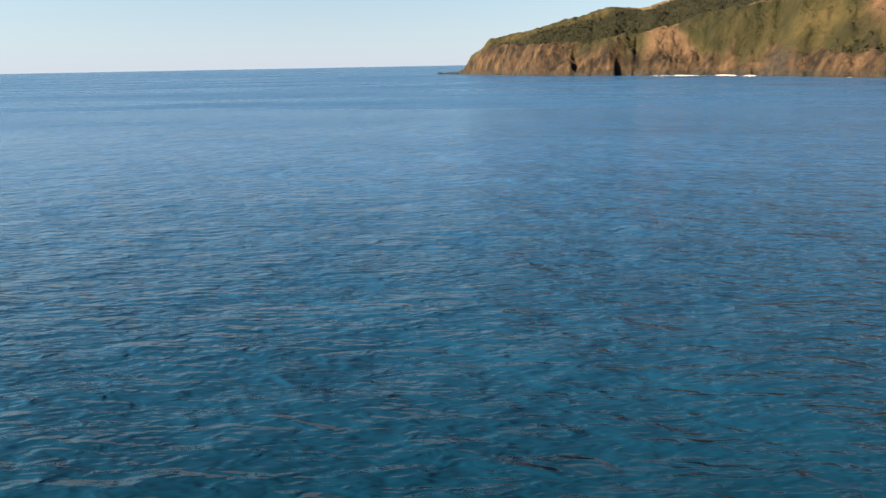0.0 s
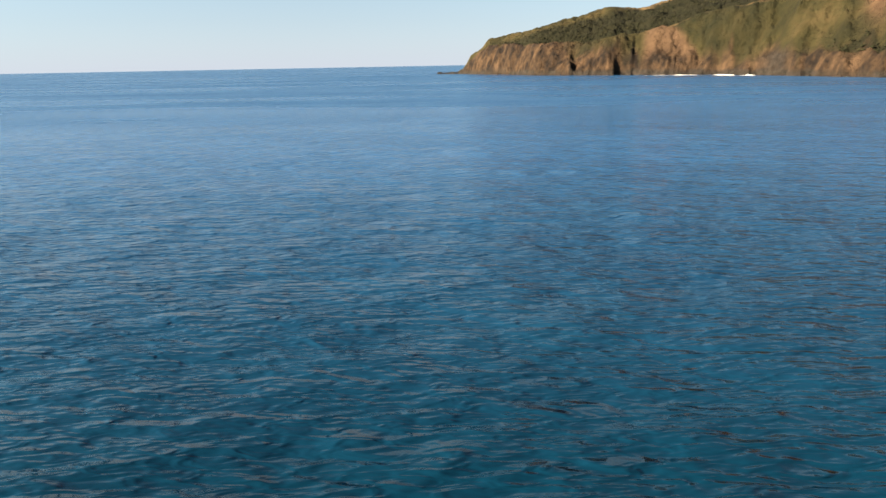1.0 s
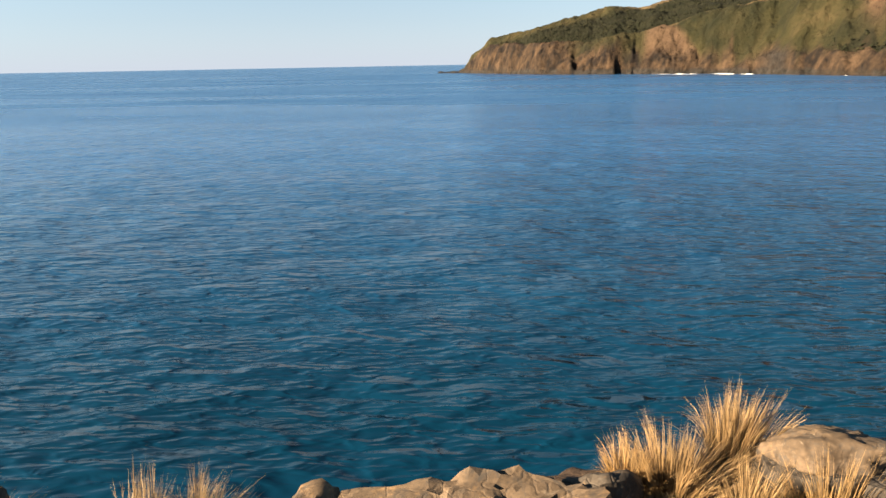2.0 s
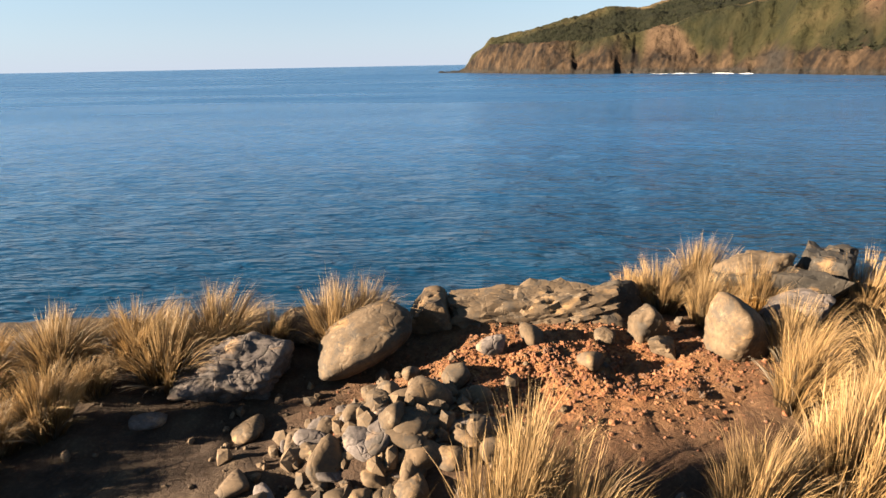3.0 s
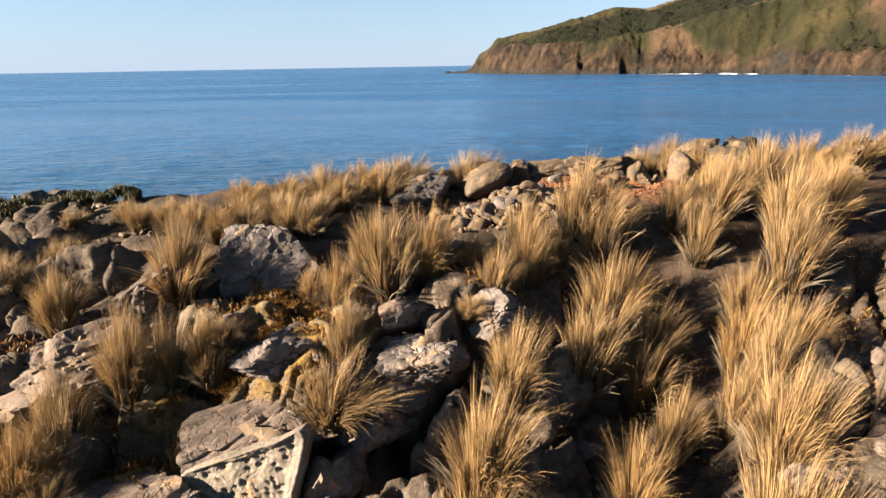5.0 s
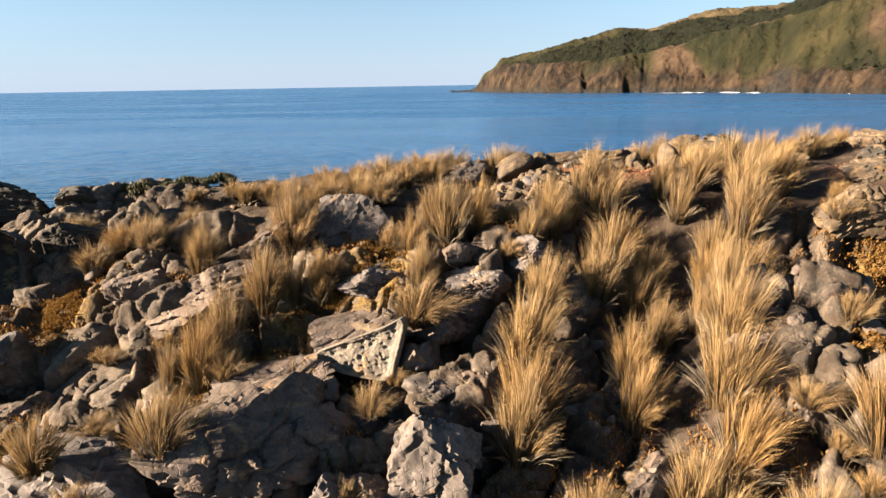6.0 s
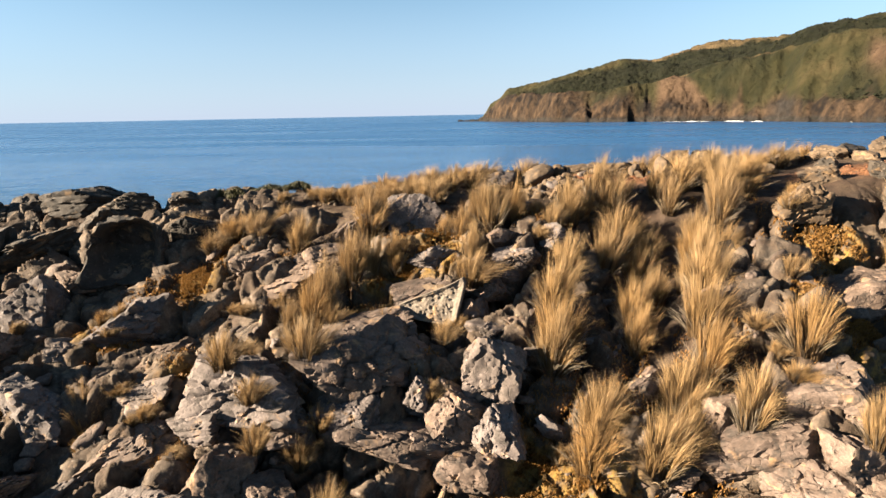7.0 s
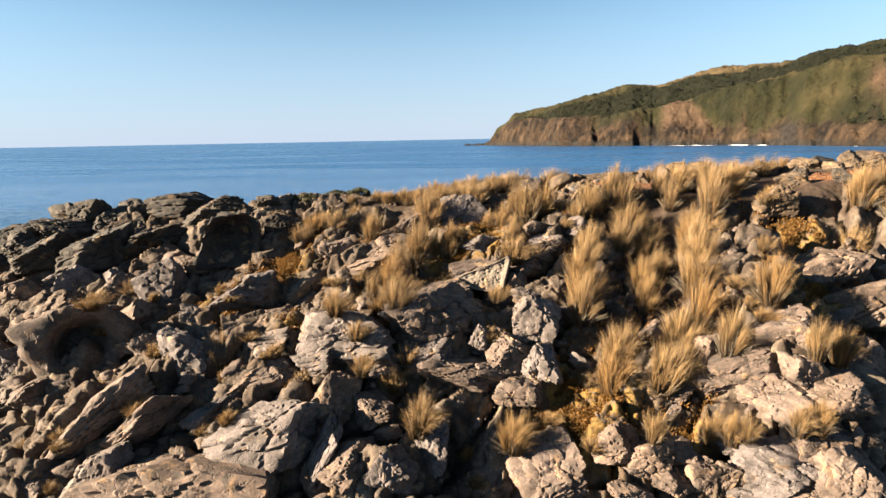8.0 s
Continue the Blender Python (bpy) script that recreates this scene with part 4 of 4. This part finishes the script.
RED_EARTH = make_rock("red_earth_clods", (0.0430, 0.0156, 0.0075), (0.1032, 0.0411, 0.0181), (0.1684, 0.0756, 0.0371), (0.1627, 0.0944, 0.0608))
build_rubble("red_rubble", "loose red-brown gravel on the bench", 9000, [(-0.4, 0.0, 0.9, 0.5), (0.3, 0.1, 0.7, 0.5), (-1.2, -0.1, 0.7, 0.4), (6.8, -1.0, 1.2, 0.3)], RED_EARTH, 11, 0.01, 0.07, -0.05)
build_rubble("grey_rubble", "pile of grey-tan stones and chips", 650, [(-2.2, -0.9, 0.35, 0.25), (-2.7, -1.4, 0.35, 0.2), (-1.6, -0.9, 0.35, 0.22), (-2.1, -0.6, 0.4, 0.25), (-3.2, -0.6, 1.0, 0.6), (2.4, 1.2, 0.8, 0.3), (-9.5, -0.6, 0.9, 0.4)], BROWN_ROCK, 12, 0.04, 0.22)
build_rubble("slope_rubble", "tan chips lodged between the slope's rocks", 800, [(-5, -5, 3, 1.5), (-10, -6.5, 3, 1.8), (-15, -6, 3, 2), (1.5, -8.5, 1.6, 1.4), (-3, -9, 2.5, 1.2), (4, -5.5, 1.4, 1.2), (-8, -9, 3, 1.2)], ROCK, 13, 0.03, 0.2)


# ---- tussock grass ----
def blade_mesh(name, seed, count, length, base_r, spread, width, droop, material, lean=(0.16, 0.05), curl=0.12, dome=0.0, sag=0.35, strands=44):
    """Curved tapering blades that rise in strands from a small round base and fan out, as one mesh about 1 high."""
    rng = np.random.default_rng(seed)
    verts, polys, along, tone = [], [], [], []
    seg = 4
    tufts = []
    for k in range(strands):
        a, out = rng.uniform(0, 2 * math.pi), ((k + 0.5) / strands) ** 0.6
        sway = rng.normal(size=2) * curl * 0.8
        tufts.append((a, out, spread * out * rng.uniform(0.7, 1.25), rng.uniform(0.68, 1.12), rng.random(), sway, rng.uniform(0.6, 1.4)))
    for i in range(count):
        a, out, tilt, tall, hue, sway, bow = tufts[i % strands]
        x0, y0 = base_r * out * math.cos(a) + rng.normal() * 0.018, base_r * out * math.sin(a) + rng.normal() * 0.018
        stray = rng.random() < 0.08
        tilt += rng.normal() * (0.16 if stray else 0.04)
        a += rng.normal() * (0.5 if stray else 0.12)
        way = np.array([math.sin(tilt) * math.cos(a) + lean[0] * rng.uniform(0.8, 1.2), math.sin(tilt) * math.sin(a) + lean[1], math.cos(tilt)])
        way /= np.linalg.norm(way)
        size = length * (tall + dome * (0.18 - 0.42 * out)) * rng.uniform(0.7, 1.05)
        bend = np.array([way[0] + sway[0] + rng.normal() * curl * 0.25, way[1] + sway[1] + rng.normal() * curl * 0.25, -sag]) * droop * bow * rng.uniform(0.8, 1.2)
        side = np.cross(way, rng.normal(size=3))
        side /= np.linalg.norm(side)
        w = width * rng.uniform(0.6, 1.4)
        start = len(verts)
        shade = min(1.0, max(0.0, hue + rng.normal() * 0.15))
        tone += [shade] * (2 * seg + 1)
        for k in range(seg + 1):
            t = k / seg
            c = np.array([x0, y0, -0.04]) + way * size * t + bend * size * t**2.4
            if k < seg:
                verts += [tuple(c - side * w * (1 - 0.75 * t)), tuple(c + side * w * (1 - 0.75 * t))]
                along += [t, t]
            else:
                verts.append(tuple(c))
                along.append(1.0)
        for k in range(seg - 1):
            j = start + 2 * k
            polys.append((j, j + 1, j + 3, j + 2))
        j = start + 2 * (seg - 1)
        polys.append((j, j + 1, j + 2))
    me = bpy.data.meshes.new(name)
    me.from_pydata(verts, [], polys)
    me.attributes.new("along", "FLOAT", "POINT").data.foreach_set("value", np.array(along, np.float32))
    me.attributes.new("tone", "FLOAT", "POINT").data.foreach_set("value", np.array(tone, np.float32))
    me.polygons.foreach_set("use_smooth", np.ones(len(polys), bool))
    me.materials.append(material)
    return me


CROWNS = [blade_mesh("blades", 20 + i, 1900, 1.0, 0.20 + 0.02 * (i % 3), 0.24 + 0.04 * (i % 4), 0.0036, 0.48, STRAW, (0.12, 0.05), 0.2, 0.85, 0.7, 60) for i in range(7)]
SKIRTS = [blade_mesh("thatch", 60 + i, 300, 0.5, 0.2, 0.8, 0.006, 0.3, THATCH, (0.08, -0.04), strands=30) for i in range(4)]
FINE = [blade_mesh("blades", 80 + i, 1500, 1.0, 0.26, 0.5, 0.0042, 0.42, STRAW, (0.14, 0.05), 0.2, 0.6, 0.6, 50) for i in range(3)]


def resting_heights(rows):
    """The height of the topmost rock or soil under each plant, at most half a metre above the ground."""
    bpy.context.view_layer.update()
    graph = bpy.context.evaluated_depsgraph_get()
    heights = []
    for x, y, *_ in rows:
        hit, place, *_ = scene.ray_cast(graph, Vector((x, y, 30)), Vector((0, 0, -1)))
        heights.append(min(place.z, float(ground_z(x, y)) + 0.5) if hit else float(ground_z(x, y)))
    return heights


def plant(i, x, y, h, w, fine=False, label="", group="", z=None):
    """A tussock: golden blades over a skirt of grey dead thatch."""
    ob = new("tussock")
    if z is None:
        z = min(float(surface_z(np.array([x]), np.array([y]))[0]), float(ground_z(x, y)) + 0.12)
    tall = 1.58 * h
    wide = 0.9 * min(1.3, max(0.75, w / 0.9)) * (0.7 + 0.3 * h)
    ob.matrix_world = pose(x, y, z, 3 * math.sin(i), 3 * math.cos(i * 1.7), 25 * math.sin(i * 2.3)) @ Matrix.Diagonal((wide, wide, tall, 1))
    part("grass_clump", FINE[i % 3] if fine else CROWNS[i % 7], ob)
    part("thatch", SKIRTS[i % 4], ob, "grey dead thatch").matrix_local = pose(0, 0, 0, 0, 0, 77 * i)
    return tagged(ob, label, "tussock grass", group)


# (x, y, height, width, and the height of a ledge where one carries it)
BROW = [(-13.59, -1.14, 0.68, 1.5), (-12.0, -2.86, 0.59, 1.2), (-11.65, -2.2, 0.77, 1.4), (-11.34, -2.02, 0.77, 0.9), (-10.81, -2.65, 0.72, 1.2), (-10.66, -2.03, 0.81, 0.9), (-10.29, -1.72, 0.59, 0.8), (-10.67, -0.76, 0.38, 0.9), (-9.71, -0.55, 0.42, 0.7), (-9.22, -0.9, 0.47, 0.9), (-8.68, -0.89, 0.53, 0.95), (-8.41, -1.1, 0.47, 1.0), (-8.01, -1.39, 0.68, 0.8), (-7.45, -1.55, 0.64, 0.85), (-7.33, -1.0, 0.55, 1.0), (-6.95, -1.39, 0.61, 0.9), (-6.58, -1.0, 0.65, 1.2), (-6.21, -1.45, 0.65, 0.9), (-5.78, -1.6, 0.63, 0.95), (-5.74, -0.9, 0.51, 0.8), (-5.4, -0.69, 0.68, 0.8), (-5.35, -0.1, 0.42, 0.8)]
EDGE = [(-4.71, 0.25, 0.7, 1.1), (-4.35, 0.75, 0.72, 0.95), (-3.75, 0.8, 0.5, 0.7), (-2.95, 0.78, 0.78, 0.85), (-2.65, 0.95, 0.72, 0.7), (-5.2, 0.55, 0.6, 1.0), (-6.0, 0.4, 0.6, 1.0), (-6.7, 0.1, 0.55, 1.0), (-7.5, -0.1, 0.5, 1.0), (1.05, 1.43, 0.6, 0.8),
        (1.45, 1.0, 0.65, 0.6), (1.65, 1.75, 0.72, 0.6), (0.75, 1.55, 0.42, 0.7), (1.83, -0.11, 0.7, 0.7), (1.99, 0.95, 0.7, 0.7), (2.75, 1.1, 0.6, 0.7), (5.24, 0.84, 0.8, 0.9), (6.52, 1.54, 0.5, 0.7), (3.3, 0.9, 0.7, 0.9), (4.0, 0.5, 0.8, 1.0)]
UPPER_GRASS = [(-7.65, -2.76, 1.42, 0.9), (-7.86, -4.3, 1.42, 0.75), (-7.45, -4, 1.5, 0.8), (-6.9, -5.05, 1.42, 0.65), (-6.75, -4.12, 1.05, 0.55), (-5.5, -2.93, 0.55, 0.5), (-5.09, -3.1, 1.05, 0.75), (-4.83, -2.62, 1.05, 0.6), (-4.23, -3.1, 1.16, 1.1), (-4.5, -2.85, 1.11, 0.9), (-3.73, -2.87, 1.11, 0.9), (-4.77, -4.17, 0.98, 0.8), (-2.67, -3.23, 1, 0.75), (-3.05, -2.7, 0.55, 0.45), (-2.22, -2.45, 1.05, 0.9), (-2.09, -2.8, 1.05, 0.8), (-1.74, -2.55, 0.72, 0.5), (-9.51, -3.15, 1.05, 0.8), (-9.6, -4.83, 0.9, 0.5), (-8.29, -5.13, 1.35, 0.8), (-8.58, -5.68, 1.41, 0.85), (-9.1, -5.77, 0.9, 0.55)]
GULLY = [(-1.45, -4.12, 1.1, 1.02), (-0.65, -4.09, 0.99, 0.96), (-2.56, -4.63, 1.04, 0.96), (-1.24, -2.1, 1.21, 1.2), (-0.9, -2.35, 1.21, 1.08), (-1.05, -3.45, 1.43, 1.32), (-0.8, -3.2, 1.21, 1.08), (-0.37, -3.57, 0.94, 1.08), (-2.99, -6.49, 1.23, 1.16), (-2.98, -5.75, 1.25, 1.08), (-3.18, -7.15, 1.17, 1.15), (-2.74, -8.89, 1.16, 1.03), (-2.56, -8.47, 1.16, 1.03), (-2.38, -8.17, 1.04, 0.91), (-1.58, -8.98, 1.16, 1.26), (-1.17, -8.66, 1.16, 1.09), (-1.28, -5.88, 1.02, 0.89), (-1.33, -6.58, 1.06, 0.92), (-0.48, -4.94, 0.94, 0.78), (-0.93, -7.99, 1.16, 1.26), (-0.24, -7.6, 1.22, 1.1), (-0.72, -8.23, 1.06, 1.15), (-0.06, -6.72, 1.22, 1.12), (0.34, -5.82, 1.3, 1.07)]
CROWN = [(0.62, -4.9, 1.05, 0.8), (0.27, -4.97, 1.05, 0.8), (0.6, -4.28, 1.2, 0.88), (0.99, -3.46, 1.2, 0.88), (1.25, -4.24, 1.15, 0.92), (1.64, -3.27, 1.2, 0.96), (2.01, -2.4, 1.1, 1.15), (2.79, -2.15, 1, 1.1), (1.18, -1.84, 1, 1), (0.44, -1.98, 0.95, 0.9), (0.59, -2.65, 1, 0.8), (2.45, -0.76, 1, 1), (3.2, -1.3, 0.95, 1), (3, -0.6, 0.8, 0.9), (1.75, -1.35, 0.85, 0.9), (1.5, -0.75, 0.75, 0.8)]
SPUR = [(-0.12, -9.02, 1.22, 0.89, 4.94), (1.14, -8.23, 1.16, 1.08, 6.06), (-5.21, -10.08, 0.84, 1.04, 3.15), (-2.32, -10.65, 0.61, 0.36, 3.76), (-0.86, -10.04, 0.7, 0.68, 3.34), (-0.69, -10.62, 0.65, 0.65, 3.69), (-0.44, -10.77, 0.48, 0.51, 3.87), (0.35, -11.09, 0.61, 0.61, 4.17), (0.77, -11.03, 0.75, 0.61, 4.16), (1.2, -10.05, 0.81, 0.63, 5.37), (1.9, -9.7, 0.84, 0.54, 5.09), (5.31, -4.5, 1.1, 1), (6, -3.8, 1.2, 1.2), (6.4, -3.3, 1.1, 1), (6.62, -4.49, 1.1, 1.05), (7.54, -2.74, 1.1, 1.1), (3.9, -2.5, 0.35, 0.5)]
FLANK_GRASS = [(-8.17, -8.57, 0.59, 0.5, 3.84), (-7.37, -9.92, 0.94, 0.85, 3.45), (-8.8, -8.98, 0.48, 0.54, 4.49), (-8.07, -7.93, 0.79, 0.95, 5.77), (-8.89, -5.98, 0.69, 0.73, 5.03), (-6.95, -5.85, 0.8, 0.5), (-9.58, -8.2, 0.64, 0.78, 5.75), (-16.64, -7.22, 0.49, 1.03, 5.63), (-12.95, -7.58, 1.05, 0.58, 3.96), (-5.43, -6.9, 0.45, 0.4, 5.69), (-7.81, -4.26, 1.2, 0.67, 6.21), (-7.61, -2.95, 0.83, 1.05, 7.23), (-4.82, -4.98, 0.74, 1.13, 6.35), (-9.63, -4.45, 0.75, 0.88, 5.47), (-17.23, -4.55, 0.46, 0.81, 5.26), (-6.04, -10.13, 0.32, 0.71, 2), (-12.58, -7.38, 0.52, 0.68, 4.12), (-7.77, -8.34, 0.48, 0.56, 4.53), (-9, -8.5, 0.47, 0.62, 5.2)]
count = 0
for rows, fine, group, label in (
        (BROW, False, "tussocks along the brow", "golden tussock grass in a dense row on the brow"), (EDGE, True, "tussocks at the bench edge", "soft golden tussock between edge boulders"),
        (UPPER_GRASS, False, "tussocks of the upper slope", "straw-coloured tussock grass growing between cracked rocks"), (GULLY, False, "tussocks of the gully", "tall golden tussock leaning over the gully"),
        (CROWN, False, "tussocks of the crown", "large golden tussock in a crowded stand"), (SPUR, False, "tussocks of the spur", "golden tussock rooted among spur rocks"),
        (FLANK_GRASS, True, "tussocks of the flank", "small pale tussock in a rock crevice")):
    for x, y, h, w, *ledge in rows:
        plant(count, x, y, h, w, fine, label, group, *ledge)
        count += 1


def small_tufts():
    rng = random.Random(31)
    rows = []
    while len(rows) < 60:
        x, y = rng.uniform(-19, 4), rng.uniform(-11, -3.6)
        if float(rockiness(np.array([x]), np.array([y]))[0]) > 0.5:
            rows.append((x, y, rng.uniform(0.22, 0.42), rng.uniform(0.45, 0.7)))
    for i, ((x, y, h, w), z) in enumerate(zip(rows, resting_heights(rows))):
        plant(200 + i, x, y, h, w, i % 2 == 0, "short dry grass tuft in a rock crevice", "short tufts of the slope", z)


small_tufts()


# ---- low cushion plants ----
def cushion_mesh(seed, count, material=CUSHION):
    """A low mat of small upright leaves over a disc of radius 1."""
    rng = np.random.default_rng(seed)
    verts, polys, along = [], [], []
    turn, out = rng.uniform(0, 6.283, count), np.sqrt(rng.random(count))
    out = out * (0.75 + 0.15 * np.sin(3 * turn + seed))
    keep = fbm(out * np.cos(turn) * 2.4, out * np.sin(turn) * 2.4, 300 + seed, 3) > -0.12 + 0.2 * (out - 0.5)
    for a, r in zip(turn[keep], out[keep]):
        h = 0.10 * (1.15 - r) * rng.uniform(0.4, 1.2) + 0.02
        c = np.array([r * math.cos(a), r * math.sin(a), h])
        way = np.array([rng.normal() * 0.5, rng.normal() * 0.5, 1.0])
        way /= np.linalg.norm(way)
        side = np.cross(way, rng.normal(size=3))
        side /= np.linalg.norm(side)
        w, size = rng.uniform(0.012, 0.024), rng.uniform(0.03, 0.07)
        j = len(verts)
        verts += [tuple(c - way * size), tuple(c + side * w), tuple(c + way * size), tuple(c - side * w)]
        along += [0.1, 0.5, 1.0, 0.5]
        polys.append((j, j + 1, j + 2, j + 3))
    me = bpy.data.meshes.new("cushion")
    me.from_pydata(verts, [], polys)
    me.attributes.new("along", "FLOAT", "POINT").data.foreach_set("value", np.array(along, np.float32))
    me.materials.append(material)
    return me


MATS = [cushion_mesh(5 + i, 2600) for i in range(3)]
SHRUB_MATS = [cushion_mesh(15 + i, 2600, SHRUB) for i in range(2)]
for i, (x, y, rx, ry) in enumerate(MOSSY):
    ob = new("cushion_plant", MATS[i % 3])
    e = 0.25
    sx, sy = float(ground_z(x + e, y) - ground_z(x - e, y)) / (2 * e), float(ground_z(x, y + e) - ground_z(x, y - e)) / (2 * e)
    ob.matrix_world = pose(x, y, float(ground_z(x, y)) + 0.05, math.degrees(math.atan(sy)), -math.degrees(math.atan(sx)), 0) @ Matrix.Diagonal((rx * 1.35, ry * 1.3, 0.75, 1))
    tagged(ob, "low ochre and yellow-green cushion plant mat between rocks", "cushion plant", "cushion plant mats")
BUSH = [(2.05, 1.15, 0.5), (1.75, 0.75, 0.35)]
for i, (x, y, r) in enumerate(BUSH):
    ob = new("low_shrub", MATS[(i + 1) % 3])
    ob.matrix_world = pose(x, y, float(ground_z(x, y)) + 0.05, 0, 0, 60 * i) @ Matrix.Diagonal((r, r, 2.3, 1))
    tagged(ob, "low ochre fine-leaved shrub below the pale rock", "shrub")
DARK_BUSH = [(-11.6, 0.9, 0.7), (-12.6, 0.7, 0.8), (-10.7, 1.0, 0.6), (-13.4, 0.9, 0.6)]
for i, (x, y, r) in enumerate(DARK_BUSH):
    ob = new("low_shrub", SHRUB_MATS[i % 2])
    ob.matrix_world = pose(x, y, float(ground_z(x, y)) + 0.05, 0, 0, 60 * i) @ Matrix.Diagonal((r, r, 1.9, 1))
    tagged(ob, "dark green wind-clipped shrub on the brow", "shrub", "dark shrubs on the brow")


# ---- moss and herbs on the soil between the rocks ----
def build_herbs(count=42000):
    rng = np.random.default_rng(91)
    x, y = rng.uniform(-14, 4.5, 6 * count), rng.uniform(-10.5, -2.2, 6 * count)
    near = sum(spot(x, y, a, b, 1.6 * r, 1.9 * q) for a, b, r, q in MOSSY)
    grow = 0.9 * np.clip(near, 0, 1) + 0.75 * fbm(x * 0.7, y * 0.7, 140, 3) + 0.35 * fbm(x * 4, y * 4, 150, 3)
    keep = np.nonzero(grow > 0.30)[0][:count]
    x, y = x[keep], y[keep]
    z = surface_z(x, y)
    n = len(x)
    tall, turn, fall = rng.uniform(0.03, 0.11, n), rng.uniform(0, 6.283, n), rng.normal(0, 0.45, (n, 2))
    side = np.stack([np.cos(turn), np.sin(turn), np.zeros(n)], 1) * rng.uniform(0.006, 0.016, (n, 1))
    foot = np.stack([x, y, z - 0.01], 1)
    top = foot + np.stack([fall[:, 0], fall[:, 1], np.ones(n)], 1) * tall[:, None]
    mid = 0.5 * (foot + top)
    verts = np.stack([foot, mid + side, top, mid - side], 1).reshape(-1, 3)
    me = bpy.data.meshes.new("herbs")
    me.from_pydata(verts.tolist(), [], np.arange(4 * n).reshape(-1, 4).tolist())
    me.attributes.new("along", "FLOAT", "POINT").data.foreach_set("value", np.tile(np.array([0.1, 0.5, 1.0, 0.5], np.float32), n))
    me.materials.append(CUSHION)
    tagged(new("herbs", me), "low ochre moss and herbs between rocks", "herbs", kind="stuff")


build_herbs()
